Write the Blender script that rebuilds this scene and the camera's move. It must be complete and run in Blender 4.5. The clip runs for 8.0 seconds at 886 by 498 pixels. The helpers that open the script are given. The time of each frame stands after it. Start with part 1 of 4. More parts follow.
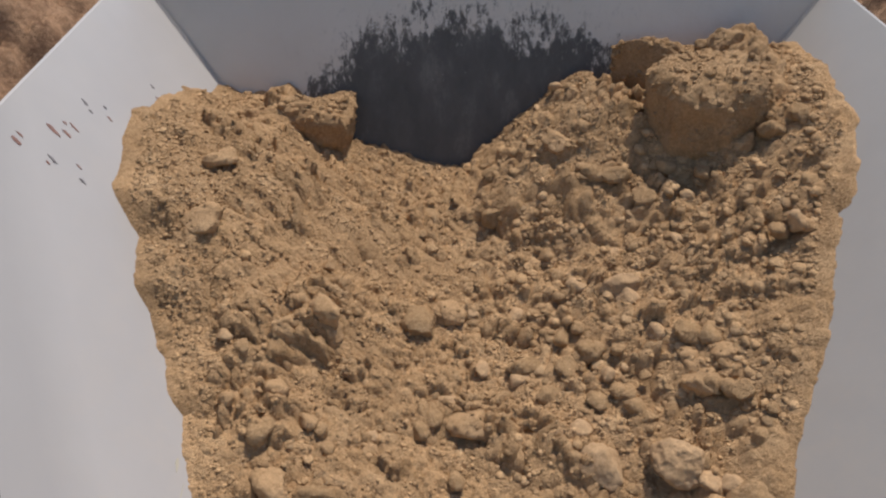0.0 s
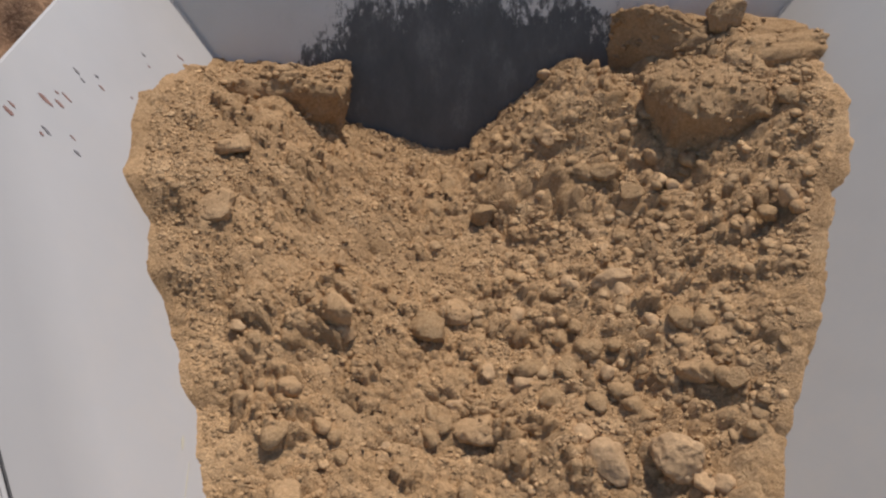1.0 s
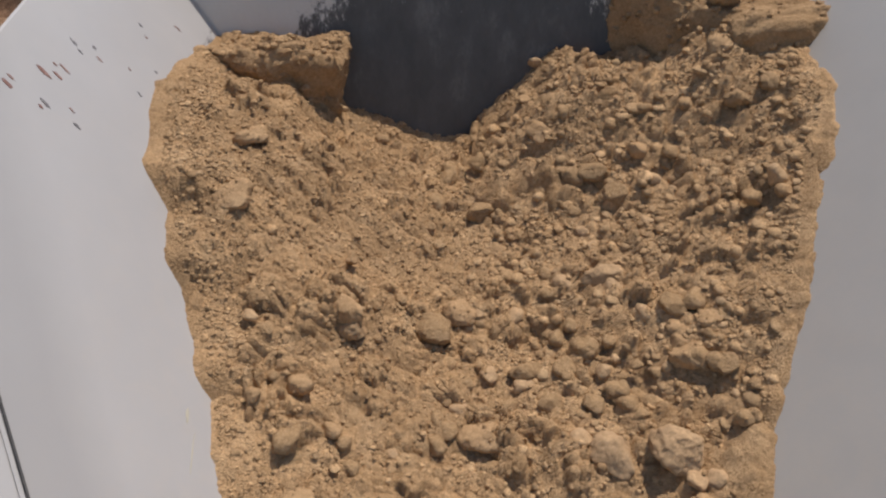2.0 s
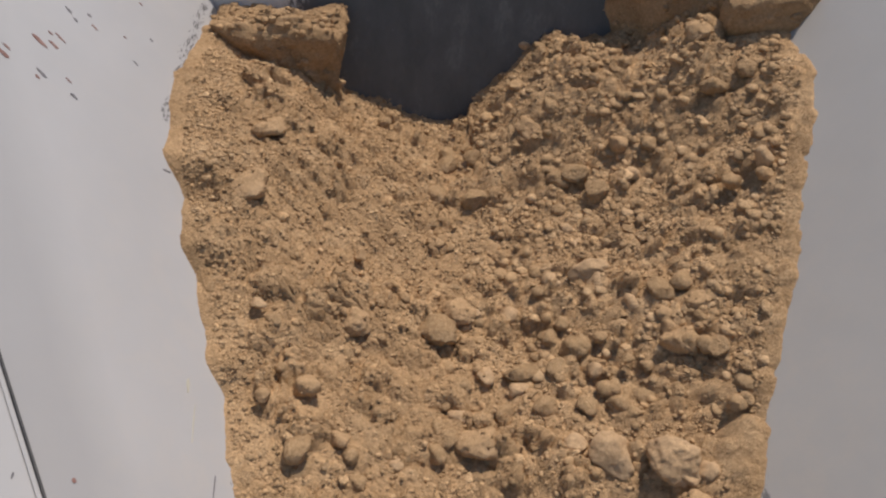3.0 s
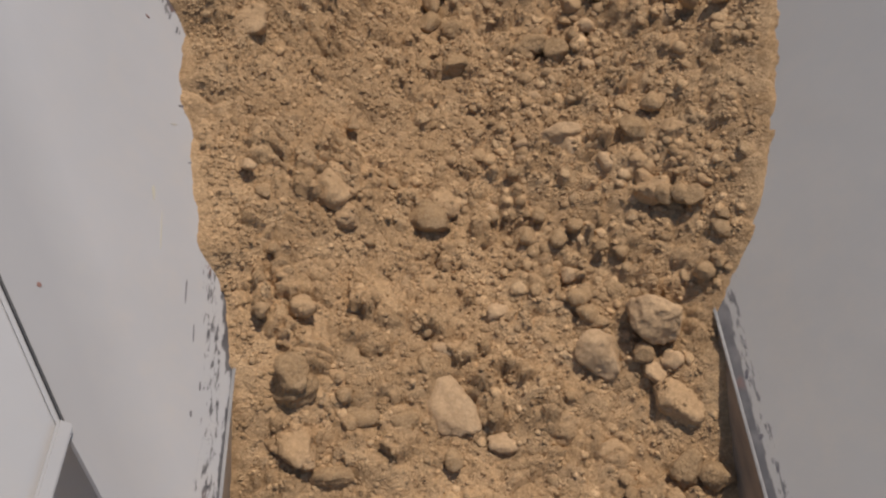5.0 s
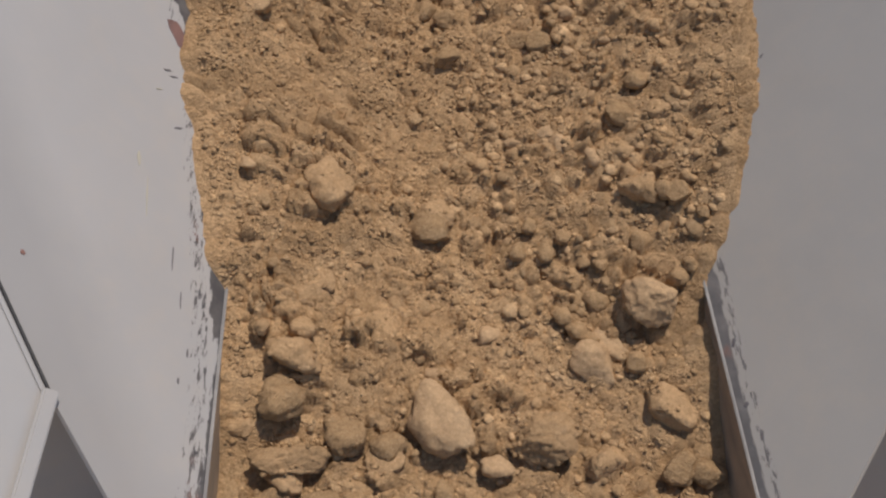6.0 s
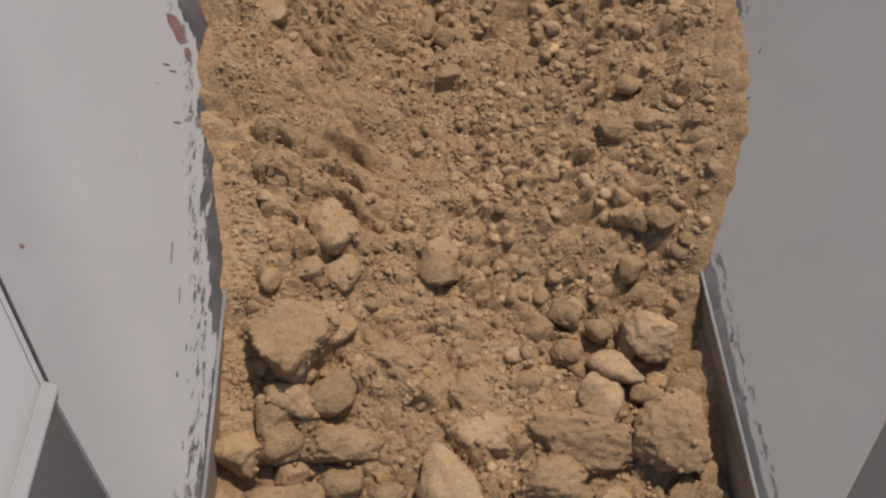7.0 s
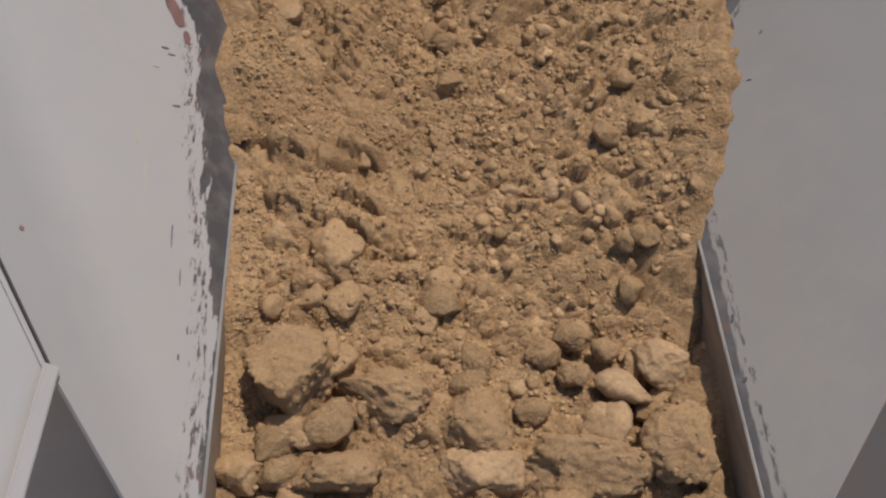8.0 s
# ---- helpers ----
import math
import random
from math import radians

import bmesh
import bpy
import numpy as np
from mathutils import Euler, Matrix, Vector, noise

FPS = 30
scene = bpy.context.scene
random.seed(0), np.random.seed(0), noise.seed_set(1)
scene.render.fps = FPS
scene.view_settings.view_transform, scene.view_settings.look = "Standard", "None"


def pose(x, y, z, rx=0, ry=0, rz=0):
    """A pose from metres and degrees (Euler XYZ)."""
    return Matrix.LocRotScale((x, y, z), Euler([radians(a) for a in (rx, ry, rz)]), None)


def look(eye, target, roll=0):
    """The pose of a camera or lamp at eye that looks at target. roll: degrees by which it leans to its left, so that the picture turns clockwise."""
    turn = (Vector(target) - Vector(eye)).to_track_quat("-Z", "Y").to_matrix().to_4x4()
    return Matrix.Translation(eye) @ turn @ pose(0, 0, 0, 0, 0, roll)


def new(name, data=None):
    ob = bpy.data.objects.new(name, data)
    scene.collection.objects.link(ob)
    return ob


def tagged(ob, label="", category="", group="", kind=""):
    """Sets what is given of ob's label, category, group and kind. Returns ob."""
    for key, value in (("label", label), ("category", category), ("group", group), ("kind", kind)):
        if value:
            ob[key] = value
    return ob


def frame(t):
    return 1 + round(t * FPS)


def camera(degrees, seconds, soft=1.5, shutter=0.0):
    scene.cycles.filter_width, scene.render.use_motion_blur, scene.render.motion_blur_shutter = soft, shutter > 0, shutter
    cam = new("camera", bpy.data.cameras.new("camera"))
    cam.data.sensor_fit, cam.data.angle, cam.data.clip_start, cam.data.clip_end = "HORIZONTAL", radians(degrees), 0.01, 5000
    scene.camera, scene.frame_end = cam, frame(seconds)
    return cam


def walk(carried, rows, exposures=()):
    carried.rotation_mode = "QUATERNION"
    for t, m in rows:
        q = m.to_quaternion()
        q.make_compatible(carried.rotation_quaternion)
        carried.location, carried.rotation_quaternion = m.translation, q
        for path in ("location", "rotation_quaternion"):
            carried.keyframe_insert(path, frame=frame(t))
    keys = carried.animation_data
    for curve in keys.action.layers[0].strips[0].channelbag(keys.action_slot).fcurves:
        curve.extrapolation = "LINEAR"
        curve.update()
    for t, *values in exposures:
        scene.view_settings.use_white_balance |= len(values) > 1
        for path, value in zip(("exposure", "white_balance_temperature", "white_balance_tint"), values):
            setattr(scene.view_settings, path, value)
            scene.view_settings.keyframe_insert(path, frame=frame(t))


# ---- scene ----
cam = camera(55.61, 8.0, soft=2.3, shutter=0.4)
walk(cam, [
    (0, look((-0.1631, -0.1424, 1.5097), (-0.1445, 0.6758, 0.9352), 1.51)),
    (0.5, look((-0.1956, -0.1270, 1.5104), (-0.1641, 0.6777, 0.9174), 1.95)),
    (1, look((-0.2259, -0.1142, 1.4963), (-0.1794, 0.6825, 0.8937), 2.50)),
    (1.5, look((-0.2408, -0.1129, 1.4900), (-0.1907, 0.6779, 0.8799), 2.59)),
    (1.7, look((-0.2440, -0.1117, 1.4960), (-0.1909, 0.6730, 0.8785), 2.76)),
    (2.8, look((-0.2628, -0.1065, 1.5300), (-0.1962, 0.6396, 0.8675), 3.97)),
    (3, look((-0.2660, -0.1055, 1.5361), (-0.1964, 0.6371, 0.8700), 4.20)),
    (3.5, look((-0.2646, -0.1048, 1.5336), (-0.1930, 0.6266, 0.8554), 4.40)),
    (4, look((-0.2368, -0.1570, 1.5166), (-0.1695, 0.5652, 0.8281), 4.38)),
    (4.2, look((-0.2329, -0.1212, 1.5183), (-0.1713, 0.5629, 0.7916), 4.46)),
    (4.5, look((-0.2265, -0.1147, 1.5165), (-0.1647, 0.5136, 0.7410), 3.96)),
    (4.7, look((-0.2113, -0.1071, 1.5067), (-0.1465, 0.4980, 0.7132), 4.30)),
    (5.8, look((-0.1884, -0.0807, 1.4998), (-0.1155, 0.4584, 0.6607), 5.76)),
    (6, look((-0.1844, -0.0827, 1.5032), (-0.1110, 0.4565, 0.6642), 5.97)),
    (6.5, look((-0.1904, -0.0841, 1.5019), (-0.1165, 0.4547, 0.6627), 5.74)),
    (7, look((-0.1852, -0.0855, 1.5031), (-0.1101, 0.4493, 0.6614), 6.20)),
    (7.5, look((-0.1805, -0.0913, 1.5013), (-0.1048, 0.4419, 0.6587), 6.39)),
    (8, look((-0.1837, -0.0985, 1.4938), (-0.1100, 0.4267, 0.6460), 5.99)),
], exposures=[(0, 0.0, 6680, 12), (3, 0.0, 6680, 12), (5, -0.17, 6700, 12), (8, -0.25, 6700, 12)])

# ---- light ----
SUN_DIR = Vector((0.21, 0.37, 0.905)).normalized()
sun_data = bpy.data.lights.new("sun", "SUN")
sun_data.energy, sun_data.angle, sun_data.color = 3.85, radians(0.6), (1.0, 0.95, 0.88)
sun = new("sun", sun_data)
sun.matrix_world = look(SUN_DIR * 20, (0, 0, 0))
world = bpy.data.worlds.new("sky")
scene.world = world
world.use_nodes = True
wn = world.node_tree.nodes
sky = wn.new("ShaderNodeTexSky")
sky.sky_type, sky.sun_disc = "NISHITA", False
sky.sun_elevation = math.asin(SUN_DIR.z)
sky.sun_rotation = math.atan2(SUN_DIR.x, SUN_DIR.y)
world.node_tree.links.new(sky.outputs[0], wn["Background"].inputs[0])
wn["Background"].inputs[1].default_value = 0.12


# ---- materials ----
class Mat:
    """A small wrapper to lay out a node material."""

    def __init__(self, name, rough=0.8, metal=0.0):
        self.m = bpy.data.materials.new(name)
        self.m.use_nodes = True
        self.t = self.m.node_tree
        self.b = self.t.nodes["Principled BSDF"]
        self.b.inputs["Roughness"].default_value = rough
        self.b.inputs["Metallic"].default_value = metal
        self.co = self.node("ShaderNodeTexCoord").outputs["Object"]

    def node(self, kind, **values):
        n = self.t.nodes.new(kind)
        for k, v in values.items():
            n.inputs[k].default_value = v
        return n

    def link(self, a, b):
        self.t.links.new(a, b)

    def noise(self, scale, detail=5, rough=0.6, stretch=None, vec=None):
        n = self.node("ShaderNodeTexNoise", Scale=scale, Detail=detail, Roughness=rough)
        src = vec or self.co
        if stretch:
            mp = self.node("ShaderNodeMapping")
            mp.inputs["Scale"].default_value = stretch
            self.link(src, mp.inputs[0])
            src = mp.outputs[0]
        self.link(src, n.inputs["Vector"])
        return n.outputs[0]

    def cells(self, scale):
        """Rounded grains: distance to the grain's middle, and a random grey for each."""
        n = self.node("ShaderNodeTexVoronoi", Scale=scale)
        self.link(self.co, n.inputs["Vector"])
        sep = self.node("ShaderNodeSeparateColor")
        self.link(n.outputs["Color"], sep.inputs[0])
        return n.outputs["Distance"], sep.outputs[0]

    def ramp(self, fac, *stops):
        n = self.node("ShaderNodeValToRGB")
        e = n.color_ramp.elements
        while len(e) < len(stops):
            e.new(0.5)
        for el, (p, c) in zip(e, stops):
            el.position = p
            el.color = (*c, 1) if isinstance(c, tuple) else (c, c, c, 1)
        self.link(fac, n.inputs[0])
        return n.outputs[0]

    def mix(self, fac, a, b, mode="MIX"):
        n = self.node("ShaderNodeMix")
        n.data_type, n.blend_type = "RGBA", mode
        for sock, v in ((n.inputs[0], fac), (n.inputs[6], a), (n.inputs[7], b)):
            if isinstance(v, (int, float)):
                sock.default_value = v
            elif isinstance(v, tuple):
                sock.default_value = (*v, 1)
            else:
                self.link(v, sock)
        return n.outputs[2]

    def math(self, op, a, b=0.0, c=0.0, clamp=False):
        n = self.node("ShaderNodeMath")
        n.operation, n.use_clamp = op, clamp
        for sock, v in zip(n.inputs, (a, b, c)):
            if isinstance(v, (int, float)):
                sock.default_value = v
            else:
                self.link(v, sock)
        return n.outputs[0]

    def color(self, out):
        self.link(out, self.b.inputs["Base Color"])

    def bump(self, height, strength, dist):
        n = self.node("ShaderNodeBump", Strength=strength, Distance=dist)
        self.link(height, n.inputs["Height"])
        self.link(n.outputs[0], self.b.inputs["Normal"])

    def xyz(self):
        n = self.node("ShaderNodeSeparateXYZ")
        self.link(self.co, n.inputs[0])
        return n.outputs


def soil_material(name, base, pale, dark, grain=1.0, relief=0.0085, grains=1.0, spread=0.12):
    m = Mat(name, 0.95)
    m.b.inputs["Specular IOR Level"].default_value = 0.12
    geo = m.node("ShaderNodeNewGeometry")
    big = m.ramp(m.noise(9, 5, 0.6), (0.3, dark), (0.52, base), (0.75, pale))
    fine = m.ramp(m.noise(120 * grain, 4, 0.75), (0.3, 0.84), (0.5, 1.0), (0.72, 1.20))
    col = m.mix(1.0, big, fine, "MULTIPLY")
    speck = m.ramp(m.noise(330 * grain, 2, 0.5), (0.66, 0.0), (0.72, 1.0))
    col = m.mix(m.math("MULTIPLY", speck, 0.6), col, tuple(min(0.85, c * 1.25) for c in pale))
    tint = m.ramp(geo.outputs["Random Per Island"], (0.0, 1 - spread), (0.65, 1.0), (1.0, 1 + spread))
    d1, g1 = m.cells(150 * grain)
    d2, g2 = m.cells(330 * grain)
    grit = m.math("MULTIPLY_ADD", g1, 0.24 * grains, 1 - 0.10 * grains)
    pale_grit = m.ramp(g2, (0.80, 0.0), (0.86, 0.38 * grains))
    col = m.mix(1.0, col, grit, "MULTIPLY")
    col = m.mix(pale_grit, col, tuple(min(0.85, c * 1.2) for c in pale))
    m.color(m.mix(1.0, col, tint, "MULTIPLY"))
    h1, h2 = m.noise(70 * grain, 6, 0.7), m.noise(210 * grain, 4, 0.7)
    h = m.math("ADD", h1, m.math("MULTIPLY", h2, 0.5))
    h = m.math("SUBTRACT", h, m.math("MULTIPLY", d1, 0.26 * grains))
    m.bump(m.math("SUBTRACT", h, m.math("MULTIPLY", d2, 0.14 * grains)), 1.0, relief)
    return m.m


SOIL = soil_material("sandy soil", (0.424, 0.269, 0.142), (0.494, 0.327, 0.180), (0.339, 0.208, 0.104))
PEBBLE = soil_material("dusty pebbles", (0.435, 0.280, 0.148), (0.515, 0.353, 0.205), (0.368, 0.232, 0.121), 0.85, 0.0065, 0.7, 0.28)
COBBLE = soil_material("dusty cobbles", (0.392, 0.252, 0.133), (0.464, 0.318, 0.184), (0.331, 0.209, 0.109), 0.9, 0.008, 0.8, 0.15)
CLOD = soil_material("caked soil", (0.407, 0.261, 0.140), (0.464, 0.308, 0.175), (0.336, 0.211, 0.108), 1.0, 0.006, 0.5)
LIME = soil_material("pale limestone", (0.459, 0.304, 0.171), (0.526, 0.363, 0.219), (0.397, 0.255, 0.141), 0.7, 0.0050, 0.5)
GROUND = soil_material("dug earth", (0.27, 0.165, 0.10), (0.34, 0.215, 0.135), (0.18, 0.105, 0.065), 0.25, 0.0135)
DRY = soil_material("dry trodden sand", (0.46, 0.34, 0.235), (0.54, 0.41, 0.29), (0.37, 0.26, 0.17), 0.25, 0.0135)


def paint_material(name, white, side=0, seed=0.0):
    """White paint on steel, scraped through to dark steel along the foot of a side wall."""
    m = Mat(name, 0.42)
    x, y, z = m.xyz()
    cloud = m.ramp(m.noise(3.0, 4, 0.6), (0.3, tuple(c * 0.93 for c in white)), (0.7, white))
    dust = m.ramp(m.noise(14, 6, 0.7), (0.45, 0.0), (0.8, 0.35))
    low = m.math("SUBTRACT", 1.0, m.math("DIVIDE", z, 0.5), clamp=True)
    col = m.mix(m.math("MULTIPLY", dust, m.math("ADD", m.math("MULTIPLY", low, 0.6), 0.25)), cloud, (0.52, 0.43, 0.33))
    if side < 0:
        # shade put into the paint's colour on the upper front, as if bent away
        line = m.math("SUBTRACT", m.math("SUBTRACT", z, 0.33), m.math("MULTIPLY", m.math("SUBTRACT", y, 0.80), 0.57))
        bend_shade = m.math("MULTIPLY_ADD", m.math("ADD", line, m.math("MULTIPLY_ADD", m.noise(5, 4), 0.06, -0.03)), 9.0, 0.5, clamp=True)
        col = m.mix(m.math("MULTIPLY", bend_shade, 0.55), col, tuple(c * 0.72 for c in white))
    streak = m.noise(30, 5, 0.75, (1.0, 0.22, 1.0))
    if side:
        # bare strip: higher towards the back, ragged edge
        rise = m.math("MULTIPLY", m.math("SUBTRACT", y, 0.62, clamp=True), 0.16 if side < 0 else 0.03)
        start, steep, most = (1.36, 0.70, 0.36) if side < 0 else (1.20, 0.9, 0.19)
        rise = m.math("MINIMUM", m.math("ADD", rise, m.math("MULTIPLY", m.math("MAXIMUM", m.math("SUBTRACT", y, start), 0.0), steep)), most)
        edge = m.math("ADD", m.math("MULTIPLY", streak, 0.10 if side < 0 else 0.035), m.math("SUBTRACT", rise, 0.043 if side < 0 else 0.0))
        wear = m.ramp(m.math("MULTIPLY_ADD", m.math("SUBTRACT", edge, z), 60, 0.5, clamp=True), (0.4, 0.0), (0.6, 1.0))
        fl = m.noise(120, 5, 0.75, (1.0, 0.22, 1.0))
        near = m.math("SUBTRACT", 1.0, m.math("DIVIDE", m.math("ABSOLUTE", m.math("SUBTRACT", z, m.math("ADD", rise, 0.030))), 0.10 if side < 0 else 0.055), clamp=True)
        fleck = m.ramp(m.math("MULTIPLY", fl, near), (0.50, 0.0), (0.54, 1.0))
        wear = m.math("MAXIMUM", wear, fleck)
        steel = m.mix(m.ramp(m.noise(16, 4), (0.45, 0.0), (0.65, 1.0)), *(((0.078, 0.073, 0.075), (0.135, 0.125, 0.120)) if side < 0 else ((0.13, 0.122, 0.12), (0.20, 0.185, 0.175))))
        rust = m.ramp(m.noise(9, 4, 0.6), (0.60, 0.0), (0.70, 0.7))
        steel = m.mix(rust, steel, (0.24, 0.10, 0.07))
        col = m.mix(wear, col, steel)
        m.link(m.math("SUBTRACT", 0.42, m.math("MULTIPLY", wear, 0.06)), m.b.inputs["Roughness"])
    m.color(col)
    m.bump(m.math("ADD", m.noise(2.2, 3), m.math("MULTIPLY", m.noise(160, 3), 0.02)), 0.25, 0.02)
    return m.m


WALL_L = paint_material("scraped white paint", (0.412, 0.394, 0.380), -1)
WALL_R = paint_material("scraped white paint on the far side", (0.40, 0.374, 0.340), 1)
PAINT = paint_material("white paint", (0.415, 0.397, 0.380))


def back_material():
    """Grey-white paint worn down to dark polished steel in the middle."""
    m = Mat("worn back plate", 0.4)
    x, y, z = m.xyz()
    paint = m.ramp(m.noise(4, 5), (0.3, (0.54, 0.495, 0.43)), (0.7, (0.60, 0.555, 0.49)))
    dx = m.math("DIVIDE", m.math("ABSOLUTE", m.math("ADD", x, -0.02)), 0.64)
    dome = m.math("SUBTRACT", 0.60, m.math("MULTIPLY", m.math("POWER", dx, 2.6), 0.32))
    rag = m.math("ADD", m.math("MULTIPLY", m.noise(38, 6, 0.85, (1.0, 1.0, 0.33)), 0.50), -0.25)
    broad = m.math("MULTIPLY_ADD", m.noise(7, 4, 0.6), 0.30, -0.15)
    edge = m.math("SUBTRACT", m.math("ADD", dome, m.math("ADD", rag, broad)), z)
    bare = m.ramp(m.math("MULTIPLY_ADD", edge, 12, 0.5, clamp=True), (0.25, 0.0), (0.5, 0.75), (0.9, 1.0))
    steel = m.ramp(m.noise(9, 6, 0.75, (1, 1, 0.35)), (0.3, (0.062, 0.058, 0.052)), (0.55, (0.088, 0.082, 0.074)), (0.78, (0.18, 0.168, 0.15)))
    scratch = m.ramp(m.noise(46, 3, 0.8, (1.0, 1.0, 0.10)), (0.70, 0.0), (0.76, 0.7))
    chip = m.ramp(m.noise(70, 2, 0.6), (0.73, 0.0), (0.76, 0.8))
    upper = m.math("MULTIPLY", m.math("SUBTRACT", z, 0.28, clamp=True), 4.0, clamp=True)
    steel = m.mix(m.math("MULTIPLY", m.math("MAXIMUM", scratch, chip), upper), steel, (0.42, 0.40, 0.38))
    scuff = m.ramp(m.noise(60, 5, 0.8, (1.0, 1.0, 0.3)), (0.56, 0.0), (0.66, 0.5))
    paint = m.mix(m.math("MULTIPLY", scuff, m.math("MULTIPLY_ADD", edge, 5, 1.0, clamp=True)), paint, (0.15, 0.14, 0.135))
    m.color(m.mix(bare, paint, steel))
    m.link(m.math("MULTIPLY_ADD", bare, 0.10, 0.45), m.b.inputs["Roughness"])
    m.bump(m.noise(40, 4), 0.12, 0.01)
    return m.m


BACK = back_material()


def steel_material(name, a, b, rough, scale=18):
    m = Mat(name, rough, 0.0)
    m.color(m.ramp(m.noise(scale, 6, 0.7, (1, 0.25, 1)), (0.35, a), (0.7, b)))
    m.bump(m.noise(90, 4, 0.7, (1, 0.3, 1)), 0.2, 0.004)
    return m.m


SKIRT = steel_material("dust-caked steel", (0.19, 0.15, 0.115), (0.36, 0.265, 0.18), 0.75)
EDGE = steel_material("bare worn steel edge", (0.16, 0.15, 0.145), (0.30, 0.28, 0.26), 0.55)
SEAM = steel_material("dark joint", (0.035, 0.033, 0.034), (0.07, 0.065, 0.06), 0.7)
BROWN = steel_material("brown scraped mark", (0.16, 0.075, 0.06), (0.28, 0.15, 0.12), 0.75, 60)
DARKMARK = steel_material("dark scraped mark", (0.10, 0.09, 0.095), (0.2, 0.18, 0.18), 0.6, 60)
RUST = steel_material("dull rust", (0.15, 0.085, 0.075), (0.23, 0.12, 0.10), 0.75, 40)
YELLOW = steel_material("ochre stain", (0.42, 0.38, 0.29), (0.46, 0.42, 0.34), 0.8, 60)


# ---- helpers of this scene ----
def finish(ob, parent=None, label="", smooth=False):
    if parent:
        ob.parent = parent
    if label:
        ob["label"] = label
    if smooth:
        ob.data.polygons.foreach_set("use_smooth", [True] * len(ob.data.polygons))
    return ob


def part(name, bm, material, parent, label="", smooth=False):
    me = bpy.data.meshes.new(name)
    bm.to_mesh(me)
    bm.free()
    me.materials.append(material)
    return finish(new(name, me), parent, label, smooth)


def slab(points, depth, bevel=0.0):
    """A plate: the polygon and its copy shifted by the vector depth."""
    bm = bmesh.new()
    depth = Vector(depth)
    top = [bm.verts.new(p) for p in points]
    low = [bm.verts.new(Vector(p) + depth) for p in points]
    n = len(top)
    bm.faces.new(top)
    bm.faces.new(low[::-1])
    for i in range(n):
        bm.faces.new((top[(i + 1) % n], top[i], low[i], low[(i + 1) % n]))
    bmesh.ops.recalc_face_normals(bm, faces=bm.faces[:])
    if bevel:
        bmesh.ops.bevel(bm, geom=bm.edges[:], offset=bevel, segments=2, affect="EDGES")
    return bm


def bar(a, b, width, height, up=(0, 0, 1), bevel=0.002):
    """A bar with a rectangular section from a to b."""
    a, b = Vector(a), Vector(b)
    d = (b - a).normalized()
    s = d.cross(Vector(up)).normalized()
    u = s.cross(d)
    return slab([a + s * width / 2, a - s * width / 2, b - s * width / 2, b + s * width / 2], u * height, bevel)


# ---- the hopper ----
ANGLE = radians(52.44)              # slope of the side walls
BACK_Y, BACK_TAN = 2.152, math.tan(radians(19.98))
HALF, TOP = 0.5, 0.727
COT = 1 / math.tan(ANGLE)


def on_wall(side, y, z):
    return Vector((side * (HALF + z * COT), y, z))


def back_y(z):
    return BACK_Y + z * BACK_TAN


